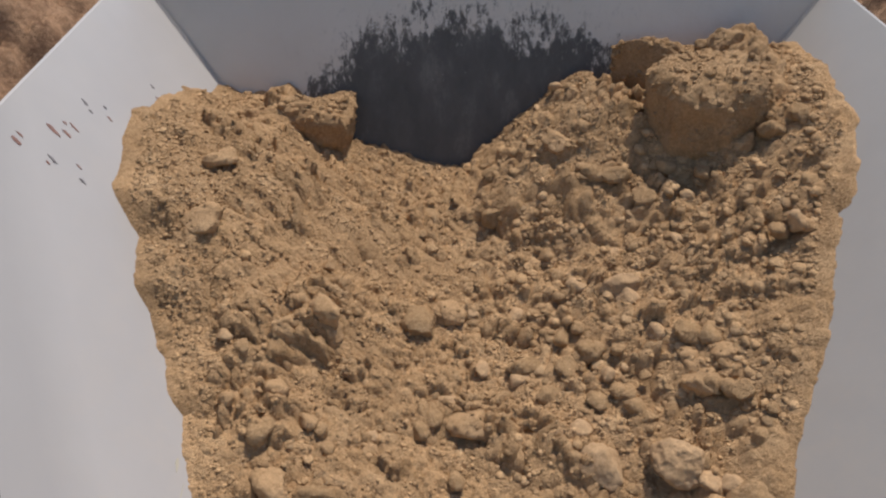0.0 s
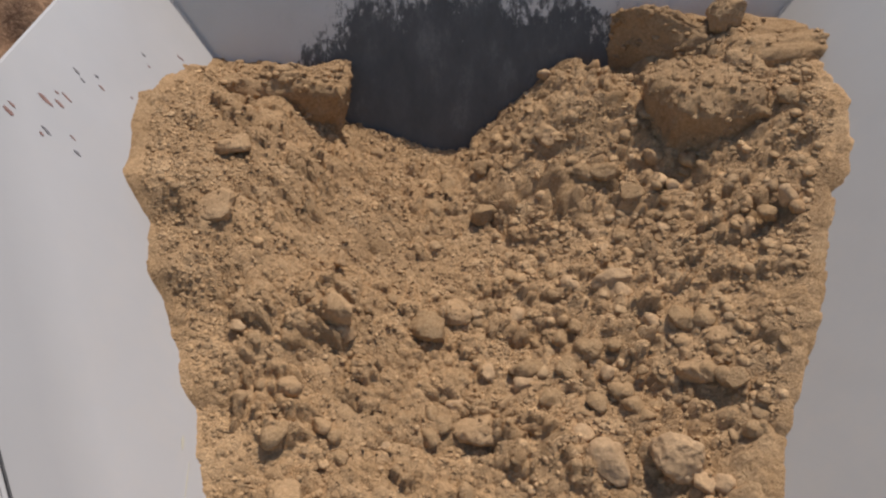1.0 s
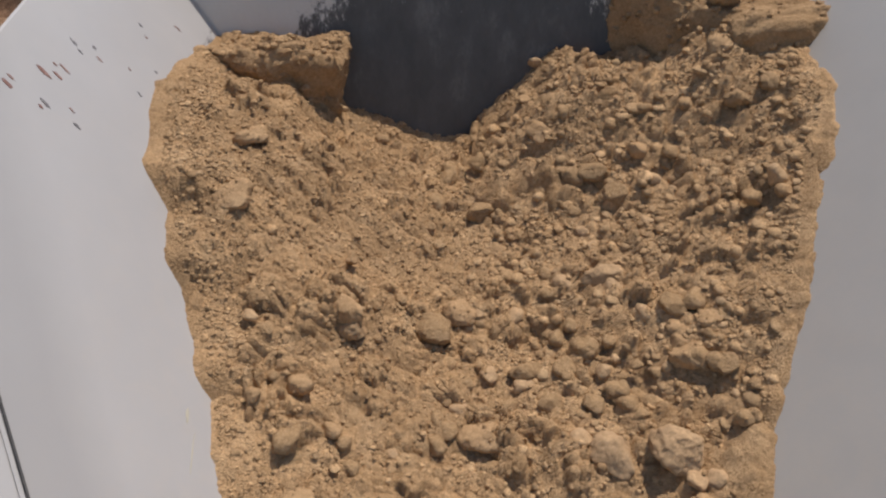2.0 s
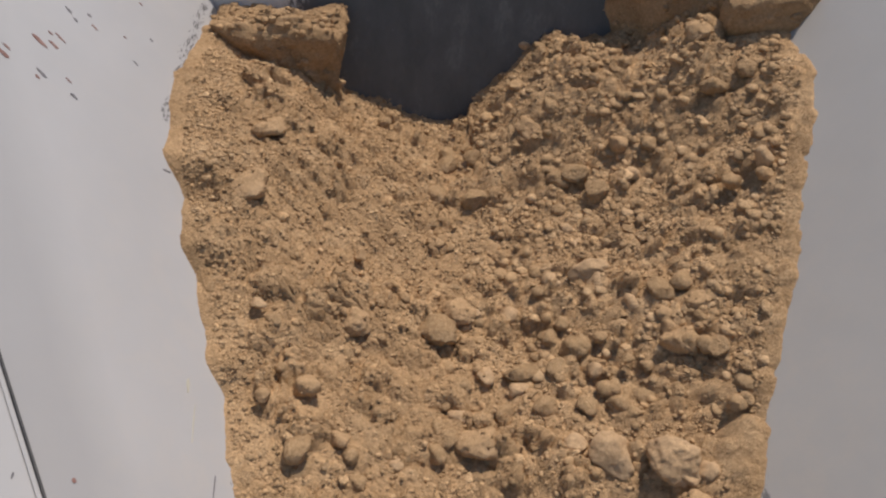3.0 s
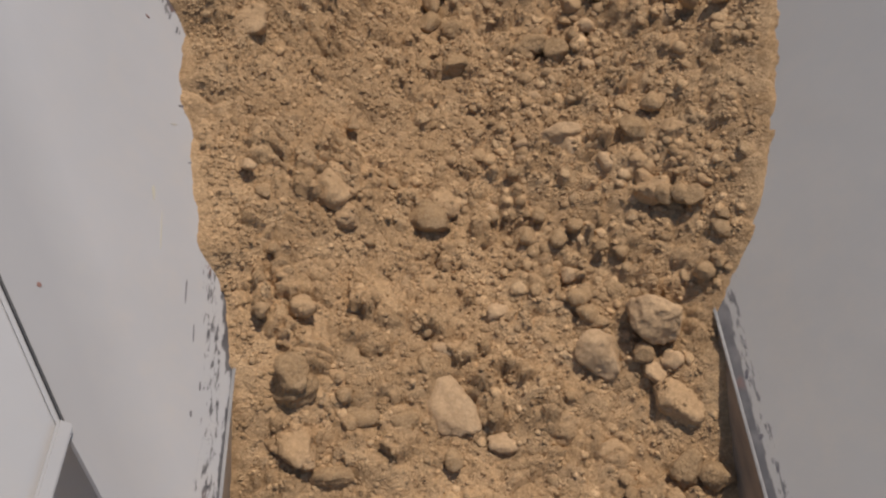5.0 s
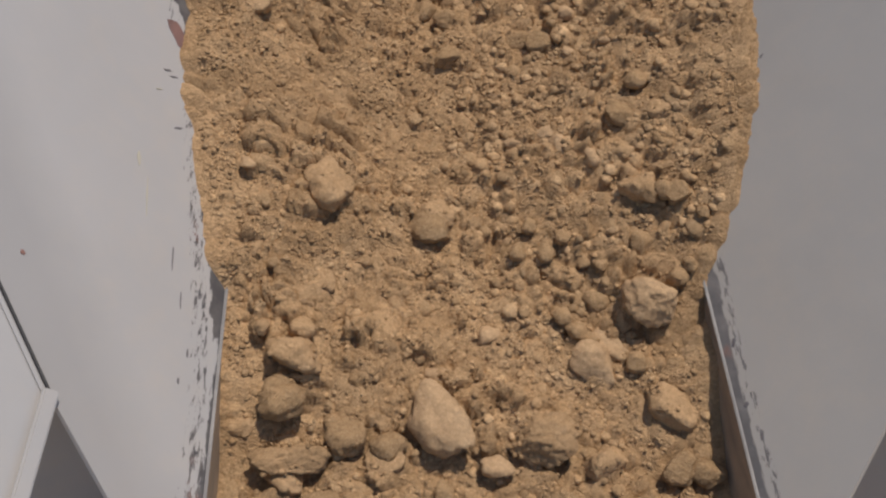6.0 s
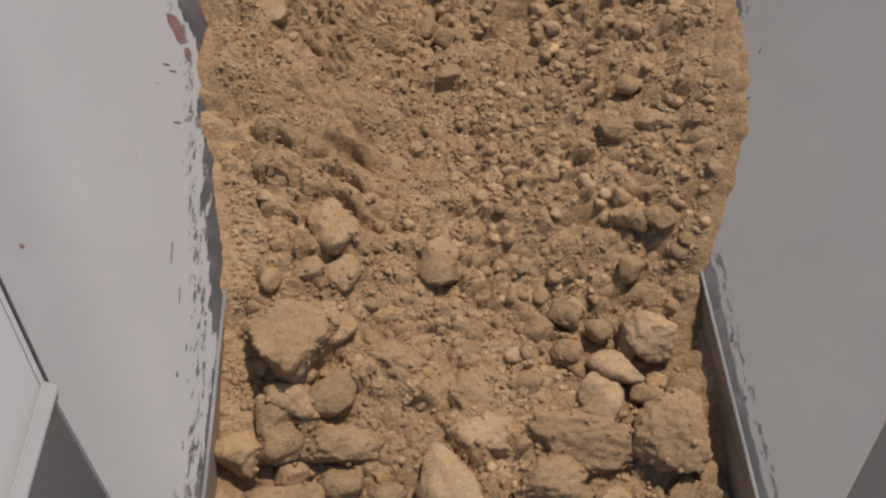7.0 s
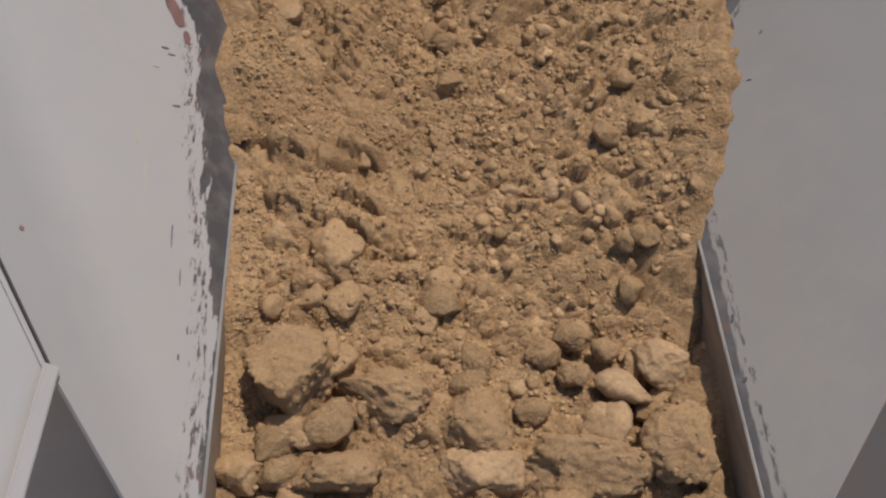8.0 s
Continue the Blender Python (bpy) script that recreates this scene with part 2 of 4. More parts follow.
hopper = tagged(new("feed_hopper"), "white-painted sheet steel feed hopper with scraped sloping walls", "hopper")
APEX = (0.462, 0.260)               # y, z where the wing joint ends on the side wall
JOINT = 1.50                        # run of the joint for each unit of height
FOOT = (0.134, 0.0)
for side in (-1, 1):
    out = Vector((side * math.sin(ANGLE), 0, -math.cos(ANGLE))) * 0.008
    rim_y = APEX[0] + (TOP - APEX[1]) * JOINT
    outline = [on_wall(side, *FOOT), on_wall(side, *APEX), on_wall(side, rim_y, TOP),
               on_wall(side, back_y(TOP), TOP), on_wall(side, back_y(0), 0)]
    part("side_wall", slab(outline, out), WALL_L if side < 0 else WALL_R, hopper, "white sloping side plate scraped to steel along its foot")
    # folded rim along the top
    a, b = on_wall(side, rim_y, TOP), on_wall(side, back_y(TOP) + 0.01, TOP)
    part("rim", slab([a, b, b + Vector((side * 0.012, 0, -0.07)), a + Vector((side * 0.012, 0, -0.07))], (side * 0.006, 0, 0.002)), PAINT, hopper)
    # wing plate, joint and shaded end plate
    pa = on_wall(side, *APEX)
    top = on_wall(side, rim_y, TOP)
    foot = on_wall(side, *FOOT)
    low = pa + (Vector((side * 0.717, 0.262, 0.250)) - pa) * 1.9
    under = Vector((0, 0.012, -0.014))
    part("end_plate", slab([pa + under, on_wall(side, APEX[0], 0.02) + under, Vector((side * 0.520, 0.454, -0.02)), Vector((side * 0.520, 0.02, -0.95)), Vector((side * 1.25, 0.02, -0.95)), Vector((side * 1.25, 0.454, 0.0))], (0, 0.008, 0)), PAINT, hopper, "shaded white end plate under the wing")
    d = (top - pa).normalized()
    wing_out = low + (top - pa) * 1.0
    w = [pa + d * 0.004, top, wing_out, low]
    nrm = (w[1] - w[0]).cross(w[3] - w[0]).normalized()
    if nrm.z < 0:
        nrm = -nrm
    part("wing", slab([p - nrm * 0.002 for p in w], -nrm * 0.008), PAINT, hopper, "white wing plate with small rust chips")
    part("joint", bar(pa - d * 0.004 + nrm * 0.002, top + nrm * 0.002, 0.004, 0.003, nrm, 0.0), SEAM, hopper, "dark open joint")
    part("joint_strip", bar(pa + (low - pa).normalized() * 0.010, top + (low - pa).normalized() * 0.010, 0.008, 0.001, nrm, 0.0), PAINT, hopper)
    part("wing_edge", bar(pa + nrm * 0.006, low + nrm * 0.006, 0.026, 0.009, nrm, 0.003), PAINT, hopper, "light folded edge of the wing")
    # skirt below the wall and its worn lip
    x = side * HALF
    part("skirt", slab([(x, -0.6, -0.006), (x, back_y(0), -0.006), (x, back_y(0), -0.42), (x, -0.6, -0.42)], (side * 0.012, 0, 0)), SKIRT, hopper, "dust-covered dark steel skirt plate")
    part("lip", bar((x - side * 0.002, -0.6, -0.001), (x - side * 0.002, back_y(0), -0.001), 0.006, 0.006, (0, 0, 1), 0.002), EDGE, hopper, "bare worn steel lip")
    # weld along the back corner
    part("weld", bar(on_wall(side, back_y(0) - 0.004, 0), on_wall(side, back_y(TOP) - 0.004, TOP), 0.012, 0.008, (0, -1, 0), 0.003), PAINT, hopper)

wl, wr = on_wall(-1, back_y(TOP), TOP), on_wall(1, back_y(TOP), TOP)
bl, br = on_wall(-1, back_y(0), 0), on_wall(1, back_y(0), 0)
part("back_wall", slab([bl, br, wr, wl], (0, 0.008, -0.003)), BACK, hopper, "grey back plate worn to dark bare steel")
part("back_skirt", slab([bl + Vector((0, 0.006, -0.004)), br + Vector((0, 0.006, -0.004)), br + Vector((0, 0.006, -0.42)), bl + Vector((0, 0.006, -0.42))], (0, 0.01, 0)), SKIRT, hopper)
part("feeder_pan", slab([(-0.5, -0.6, -0.40), (0.5, -0.6, -0.40), (0.5, 2.15, -0.40), (-0.5, 2.15, -0.40)], (0, 0, -0.02)), SKIRT, hopper, "flat steel feeder pan under the soil")


def mark(y, z, length, width, tilt, material, side=-1, name="paint_chip"):
    """A small ragged patch of lost paint on a side wall, tilted in the wall's plane."""
    rnd = random.Random(int(y * 1000 + z * 7919))
    along, up = Vector((0, 1, 0)), Vector((side * math.cos(ANGLE), 0, math.sin(ANGLE)))
    nrm = Vector((-side * math.sin(ANGLE), 0, math.cos(ANGLE)))
    c, s = math.cos(radians(tilt)), math.sin(radians(tilt))
    bm = bmesh.new()
    n = 14
    ring, foot = [], []
    for i in range(n):
        a = 2 * math.pi * i / n
        r = rnd.uniform(0.6, 1.15)
        u, v = math.cos(a) * length / 2 * r, math.sin(a) * width / 2 * r
        p = on_wall(side, y, z) + along * (u * c - v * s) + up * (u * s + v * c)
        ring.append(bm.verts.new(p + nrm * 0.0012))
        foot.append(bm.verts.new(p - nrm * 0.002))
    bm.faces.new(ring)
    for i in range(n):
        bm.faces.new((ring[i], foot[i], foot[(i + 1) % n], ring[(i + 1) % n]))
    bmesh.ops.recalc_face_normals(bm, faces=bm.faces[:])
    return part(name, bm, material, hopper)


def wing_mark(a, b, size):
    """A chip on the wing plate: a along the joint, b along the wing's edge."""
    pa, top = on_wall(-1, *APEX), on_wall(-1, APEX[0] + (TOP - APEX[1]) * JOINT, TOP)
    low = pa + (Vector((-0.717, 0.262, 0.250)) - pa) * 1.9
    u, v = (top - pa).normalized(), (low - pa).normalized()
    nrm = u.cross(v).normalized()
    nrm = nrm if nrm.z > 0 else -nrm
    c = pa + (top - pa) * a + (low - pa) * b - nrm * 0.002
    rnd = random.Random(int(a * 1000))
    ring = []
    for i in range(10):
        t = 2 * math.pi * i / 10
        r = size * rnd.uniform(0.5, 1.1)
        ring.append(c + u * math.cos(t) * r * 0.6 + v * math.sin(t) * r + nrm * 0.0012)
    part("paint_chip", slab(ring, -nrm * 0.002), DARKMARK, hopper)


wing_mark(0.232, 0.164, 0.008)
wing_mark(0.320, 0.138, 0.006)
wing_mark(0.012, 0.30, 0.004)
# scraped marks high on one side wall, running down its slope
mark(1.533, 0.642, 0.052, 0.012, -98, BROWN)
mark(1.557, 0.618, 0.030, 0.010, -96, BROWN)
mark(1.418, 0.674, 0.034, 0.011, -98, BROWN)
mark(1.442, 0.676, 0.020, 0.007, -98, BROWN)
mark(1.701, 0.627, 0.022, 0.009, -95, DARKMARK)
mark(1.690, 0.610, 0.016, 0.006, -95, DARKMARK)
mark(1.745, 0.594, 0.014, 0.007, -95, DARKMARK)
mark(1.722, 0.575, 0.020, 0.006, -98, BROWN)
mark(1.451, 0.612, 0.026, 0.009, -97, DARKMARK)
mark(1.432, 0.615, 0.016, 0.007, -97, BROWN)
mark(1.463, 0.552, 0.020, 0.009, -95, DARKMARK)
mark(1.582, 0.633, 0.012, 0.006, -95, BROWN)
mark(1.594, 0.616, 0.036, 0.006, -97, BROWN)
mark(1.494, 0.571, 0.018, 0.005, -100, BROWN)
mark(1.986, 0.541, 0.016, 0.006, -90, DARKMARK)
mark(1.960, 0.520, 0.012, 0.005, -90, BROWN)
mark(2.126, 0.470, 0.030, 0.006, -80, BROWN)
mark(1.730, 0.480, 0.018, 0.005, -100, DARKMARK)
mark(1.784, 0.519, 0.010, 0.006, -90, BROWN)
mark(1.864, 0.470, 0.012, 0.006, -90, DARKMARK)
mark(1.404, 0.274, 0.014, 0.006, 80, BROWN)
mark(1.536, 0.348, 0.016, 0.006, 70, DARKMARK)
mark(1.478, 0.348, 0.022, 0.005, 110, DARKMARK)
# chips and stains lower down
mark(0.973, 0.197, 0.034, 0.009, 10, YELLOW, name="stain")
mark(0.900, 0.172, 0.080, 0.003, 8, YELLOW, name="stain")
mark(0.671, 0.334, 0.010, 0.008, 10, BROWN)
mark(1.230, 0.175, 0.022, 0.005, 120, DARKMARK)
mark(1.225, 0.160, 0.026, 0.004, 120, DARKMARK)
mark(1.168, 0.184, 0.022, 0.003, 125, YELLOW)
mark(1.155, 0.112, 0.018, 0.007, 120, DARKMARK)
mark(1.103, 0.135, 0.024, 0.006, 120, DARKMARK)
mark(0.800, 0.110, 0.060, 0.003, 5, DARKMARK)
mark(0.720, 0.085, 0.040, 0.003, 5, DARKMARK)
mark(0.620, 0.060, 0.020, 0.004, 5, DARKMARK)
mark(0.560, 0.070, 0.014, 0.004, 5, DARKMARK)
mark(1.150, 0.165, 0.014, 0.004, 110, DARKMARK, 1)
mark(1.250, 0.210, 0.012, 0.004, 60, DARKMARK, 1)
mark(1.350, 0.165, 0.095, 0.045, 35, RUST, name="rust_patch")
mark(1.300, 0.135, 0.040, 0.020, 10, RUST, name="rust_patch")
mark(1.310, 0.160, 0.050, 0.020, 10, RUST, 1, name="rust_patch")
mark(0.510, 0.018, 0.014, 0.010, 40, DARKMARK, 1)
mark(0.640, 0.024, 0.022, 0.008, 20, DARKMARK, 1)
mark(0.440, 0.030, 0.012, 0.006, 20, DARKMARK, 1)


# ---- the soil: its surface and its flow ----
Quaternion = type(Matrix().to_quaternion())
TIMES = np.array([0, 1.5, 3.5, 4.5, 6.5, 8])
ROWS_Y = np.array([.0, .4, .7, .95, 1.25, 1.5, 1.8, 2.25])
Z_LEFT = np.array([[-.13, -.12, .03, .165, .315, .475, .535, .42], [-.13, -.12, .03, .155, .275, .42, .475, .40],
                   [-.13, -.12, .015, .125, .22, .315, .35, .35], [-.13, -.13, .015, .12, .18, .255, .30, .30],
                   [-.13, -.13, .00, .055, .125, .148, .18, .20], [-.13, -.13, -.04, -.02, .060, .068, .11, .15]])
Z_RIGHT = np.array([[-.13, -.12, -.04, .09, .265, .385, .555, .58], [-.13, -.12, -.06, .05, .22, .345, .515, .50],
                    [-.13, -.12, -.06, .085, .215, .31, .435, .42], [-.13, -.13, -.06, .108, .215, .295, .37, .40],
                    [-.13, -.13, -.05, .085, .175, .21, .26, .30], [-.13, -.13, -.08, .045, .146, .155, .18, .20]])
Z_MID = np.array([[-.13, -.12, -.06, -.02, .03, .08, .13, .20], [-.13, -.12, -.08, -.04, 0, .04, .08, .13],
                  [-.13, -.13, -.10, -.07, -.05, -.03, .01, .045], [-.13, -.13, -.11, -.09, -.07, -.05, -.03, 0],
                  [-.13, -.13, -.12, -.10, -.09, -.08, -.06, -.05], [-.13, -.13, -.12, -.11, -.10, -.09, -.08, -.07]])


def table(z, y, t):
    i = int(np.clip(np.searchsorted(TIMES, t) - 1, 0, 4))
    w = (t - TIMES[i]) / (TIMES[i + 1] - TIMES[i])
    return np.interp(y, ROWS_Y, z[i] * (1 - w) + z[i + 1] * w)


def ease(a, b, v):
    u = np.clip((v - a) / (b - a), 0, 1)
    return u * u * (3 - 2 * u)


def half_width(side, y, t):
    z = np.where(side < 0, table(Z_LEFT, y, t), table(Z_RIGHT, y, t))
    return HALF + np.maximum(z, 0) * COT


def profile(s, y):
    far = ease(1.7, 2.1, y)
    a = np.abs(s)
    left = ease(0.05, 0.95, a) * (1 - far) + (0.22 * ease(0.1, 0.5, a) + 0.60 * ease(0.42, 0.74, a) + 0.18 * ease(0.80, 1.0, a)) * far
    right = a ** 1.4 * (1 - far) + (0.67 * ease(-0.10, 0.32, a) + 0.33 * ease(0.55, 0.75, a)) * far
    return np.where(s < 0, left, right)


def surface(s, y, t):
    """x and z of the soil's surface at the place s (-1 to 1 between the walls), y."""
    mid = table(Z_MID, y, t)
    edge = np.where(s < 0, table(Z_LEFT, y, t), table(Z_RIGHT, y, t))
    return s * half_width(s, y, t), mid + (edge - mid) * profile(np.clip(s, -1, 1), y)


def flow(s, y, t):
    """Speed of the surface: ds/dt and dy/dt."""
    fast = np.interp(t, [0, 2.5, 4.5, 5.5, 8], [1.35, 1.5, 3.1, 2.0, 1.9])
    slow = np.interp(t, [0, 3, 4.5, 5.5, 8], [0.96, 0.96, 2.0, 1.15, 1.0])
    back = -0.066 * np.clip(1 - (s / 0.66) ** 2, 0, 1) * slow
    front = -0.059 * (1 - 0.45 * s * s) * np.where(s > 0, 1 - 0.24 * s, 1.0) * fast
    front = front * (1 - 0.45 * ease(0.35, 0.95, np.abs(s)) * ease(0.80, 1.35, y))
    w = ease(0.90, 1.48, y)
    vy = (front * (1 - w) + back * w) * (1 - ease(1.7, 2.25, y))
    vs = -0.07 * s * (1 - s * s) * ease(1.2, 1.7, y) * np.where(s < 0, 0.6, 1.0)
    return vs, vy


def drift(s, y, t0, t1):
    """Follow the flow from t0 to t1."""
    n = max(1, int(abs(t1 - t0) / 0.1))
    h = (t1 - t0) / n
    for i in range(n):
        vs, vy = flow(s, y, t0 + i * h)
        s, y = s + vs * h, y + vy * h
    return s, y


def stand(s, y, t):
    """The place on the surface and its normal."""
    e = 0.05
    x, z = surface(s, y, t)
    x1, z1 = surface(s + e, y, t)
    x0, z0 = surface(s - e, y, t)
    _, z3 = surface(s, y + e, t)
    _, z2 = surface(s, y - e, t)
    n = Vector((-(z1 - z0) / max(float(x1 - x0), 0.02), -(z3 - z2) / (2 * e), 1)).normalized()
    return Vector((float(x), float(y), float(z))), n


BEATS = (0, 0.7, 1.5, 2.5, 3.5, 4.5, 5.5, 6.5, 7.3, 8)
MOVES = []                          # what moves, and the rows of its way


def carry(ob, s, y, t0, offset=None, way=None, anchor=0, bury=None):
    """Plan the way of a thing that rides on the soil and stands at s, y at t0."""
    p0, n0 = stand(s, y, t0)
    base = ob.matrix_basis.copy()
    rows = []
    for t in BEATS:
        st, yt = drift(s, y, t0, t)
        if way:
            first, last = way[0], way[-1]
            if t < first[0]:
                st, yt = drift(first[1], first[2], first[0], t)
            elif t > last[0]:
                st, yt = drift(last[1], last[2], last[0], t)
            else:
                st, yt = (float(np.interp(t, [r[0] for r in way], [r[k] for r in way])) for k in (1, 2))
        p, n = stand(st, yt, t)
        if anchor:
            (pa, na), (pb, nb) = stand(anchor, y, t0), stand(anchor, yt, t)
            tip = math.atan2(-nb.y, nb.z) - math.atan2(-na.y, na.z)
            tip *= 0.6 * (1 - 0.8 * float(ease(1.5, 1.9, y)))
            swing = Matrix.Rotation(tip, 4, "X")
            was, now = p0 - pa, p - pb
            swing = swing @ Matrix.Rotation(0.8 * (math.atan2(was.z, abs(was.x)) - math.atan2(now.z, abs(now.x))) * (-1 if anchor > 0 else 1), 4, "Y")
            rows.append((t, Matrix.Translation(pb + swing @ was) @ swing))
            continue
        turn = n0.rotation_difference(n)
        turn = Quaternion().slerp(turn, 1 - 0.75 * float(ease(1.5, 1.9, y))).to_matrix().to_4x4()
        lift = Vector((0, 0, -offset[1] * float(ease(offset[0], offset[0] + 0.13, yt)))) if offset else Vector()
        if bury:
            lift.z -= bury[1] * float(ease(bury[0], bury[0] - 0.18, yt))
        rows.append((t, Matrix.Translation(p + lift) @ turn @ base.to_3x3().to_4x4()))
    MOVES.append((ob, rows))


# ---- soil bed in pieces ----
T_REF = 4.0
STEP = 0.005
rng = np.random.default_rng(7)


def value_noise(x, y, size, seed):
    """Smooth noise between -1 and 1 on arrays."""
    g = np.random.default_rng(seed).uniform(-1, 1, (256, 256))
    u, v = x / size + 128.3, y / size + 128.7
    i, j = np.floor(u).astype(int), np.floor(v).astype(int)
    a, b = u - i, v - j
    a, b = a * a * (3 - 2 * a), b * b * (3 - 2 * b)
    i, j = i % 255, j % 255
    return (g[i, j] * (1 - a) + g[i + 1, j] * a) * (1 - b) + (g[i, j + 1] * (1 - a) + g[i + 1, j + 1] * a) * b


GX = np.arange(-1.05, 1.051, STEP)
GY = np.arange(-0.45, 2.30, STEP)
XX, YY = np.meshgrid(GX, GY, indexing="ij")
edge_l, edge_r = half_width(-1, GY, T_REF), half_width(1, GY, T_REF)
SS = np.where(XX < 0, XX / edge_l[None, :], XX / edge_r[None, :])
_, BASE = surface(SS, YY, T_REF)
# scalloped edge along one wall, where the soil has slipped in steps
for step_y in (1.49, 1.27, 0.97):
    u = (YY - step_y) / 0.05
    BASE = BASE + 0.032 * u * np.exp(-u * u) * ease(0.70, 0.95, -SS)
over = np.clip(np.abs(SS) - 1, 0, None)
BASE = BASE - over * 0.10
n1 = value_noise(XX + 0.03 * value_noise(XX, YY, 0.08, 3), YY, 0.17, 1)
n2 = value_noise(XX, YY + 0.02 * value_noise(XX, YY, 0.05, 4), 0.075, 2)
n3, n4, n5 = value_noise(XX, YY, 0.033, 5), value_noise(XX, YY, 0.016, 6), value_noise(XX, YY, 0.0085, 8)
lumpy = 0.55 + 0.45 * value_noise(XX, YY, 0.30, 9)
stony = ease(-0.25, 0.25, SS + 0.25 * n1)
DETAIL = 0.020 * n1 + 0.006 * np.tanh(6 * value_noise(XX + 0.03 * n2, YY + 0.03 * n3, 0.19, 17)) + (0.0075 * n2 + 0.0070 * n3 * (0.5 + lumpy)) * (0.75 + 0.35 * stony) + 0.0050 * n4 * (0.5 + lumpy) + 0.0032 * n5
for _ in range(130):
    px, py, R = rng.uniform(-0.8, 0.8), rng.uniform(-0.2, 2.1), rng.uniform(0.035, 0.075)
    d = np.hypot((XX - px) / R + 0.35 * n2, (YY - py) / (R * np.where(YY < py, 0.7, 1.2)) + 0.35 * n3)
    DETAIL += 0.24 * R * (1 - ease(0.3, 1.0, d))
# lumps with a steep front towards the feeder
for _ in range(620):
    px, py = rng.uniform(-0.8, 0.8), rng.uniform(-0.2, 2.2)
    R = 0.010 + 0.034 * rng.random() ** 2.2
    h = R * rng.uniform(0.35, 0.75)
    i, j = int((px - GX[0]) / STEP), int((py - GY[0]) / STEP)
    k = int(R * 1.5 / STEP) + 2
    if i < k or j < k or i + k >= len(GX) or j + k >= len(GY):
        continue
    sl = (slice(i - k, i + k + 1), slice(j - k, j + k + 1))
    ux, uy = XX[sl] - px + 0.5 * R * n3[sl], YY[sl] - py + 0.5 * R * n4[sl]
    d = np.hypot(ux / (R * rng.uniform(0.7, 1.3)), np.where(uy < 0, uy / (0.6 * R), uy / (1.2 * R)))
    DETAIL[sl] += h * (1 - ease(0.45, 1.0, d)) - 0.35 * h * ease(0.6, 1.0, d) * (1 - ease(1.0, 1.5, d)) * (uy < 0)
# small pebbles half sunk in the soil, thicker on one side
for _ in range(11000):
    px, py = rng.uniform(-1.0, 1.0), rng.uniform(-0.3, 2.25)
    if rng.random() > (0.95 if px > 0.0 else 0.5):
        continue
    r = 0.005 + (0.018 if px > 0.0 else 0.009) * rng.random() ** 4
    i, j = int((px - GX[0]) / STEP), int((py - GY[0]) / STEP)
    k = int(r / STEP) + 2
    if i < k or j < k or i + k >= len(GX) or j + k >= len(GY):
        continue
    sl = (slice(i - k, i + k + 1), slice(j - k, j + k + 1))
    q = rng.uniform(0.7, 1.3)
    d2 = ((XX[sl] - px) * q) ** 2 + ((YY[sl] - py) / q) ** 2
    cap = np.sqrt(np.clip(r * r - d2, 0, None))
    DETAIL[sl] = np.where(d2 < r * r, np.maximum(DETAIL[sl], DETAIL[i, j] + cap * 0.85 - 0.15 * r), DETAIL[sl])
DETAIL -= 0.9 * DETAIL.mean()
calm = 1 - 0.70 * ease(0.80, 1.0, np.abs(SS))
HEIGHT = BASE + DETAIL * calm + np.where(SS < 0, 0.020, 0.012) * n1 * (1 - calm) + np.where(SS > 0, 0.018, 0.007) * ease(0.75, 1.0, np.abs(SS)) - 0.004

# seeds of the pieces
CELL = 0.125
seeds = []
for a in np.arange(-1.0, 1.0, CELL):
    for b in np.arange(-0.35, 2.25, CELL):
        sx, sy = a + rng.uniform(0.1, 0.9) * CELL, b + rng.uniform(0.1, 0.9) * CELL
        w = float(half_width(sx, sy, T_REF))
        if abs(sx) < w + 0.01:
            seeds.append((sx, sy))
seeds = np.array(seeds)
WX = XX + 0.020 * value_noise(XX, YY, 0.06, 11) + 0.008 * value_noise(XX, YY, 0.02, 13)
WY = YY + 0.020 * value_noise(XX, YY, 0.06, 12) + 0.008 * value_noise(XX, YY, 0.02, 14)


def pebble_shape(seed, level=2):
    """A rough little stone of radius about 1: vertices and faces."""
    rnd = random.Random(seed)
    bm = bmesh.new()
    bmesh.ops.create_icosphere(bm, subdivisions=level, radius=1)
    sc = Vector((rnd.uniform(0.8, 1.25), rnd.uniform(0.75, 1.1), rnd.uniform(0.6, 0.9)))
    o = Vector((seed * 3.1, 1.7, 0))
    cuts = [(Vector((rnd.gauss(0, 1), rnd.gauss(0, 1), rnd.gauss(0, 1))).normalized(), rnd.uniform(0.5, 0.85)) for _ in range(6)]
    for v in bm.verts:
        for d, h in cuts:
            v.co -= d * max(0.0, v.co.dot(d) - h) * 0.8
        v.co *= 1 + 0.30 * noise.noise(v.co * 1.3 + o) + 0.10 * noise.noise(v.co * 3.1 + o)
        v.co *= sc
    bm.verts.index_update()
    out = np.array([v.co[:] for v in bm.verts]), np.array([[v.index for v in f.verts] for f in bm.faces])
    bm.free()
    return out


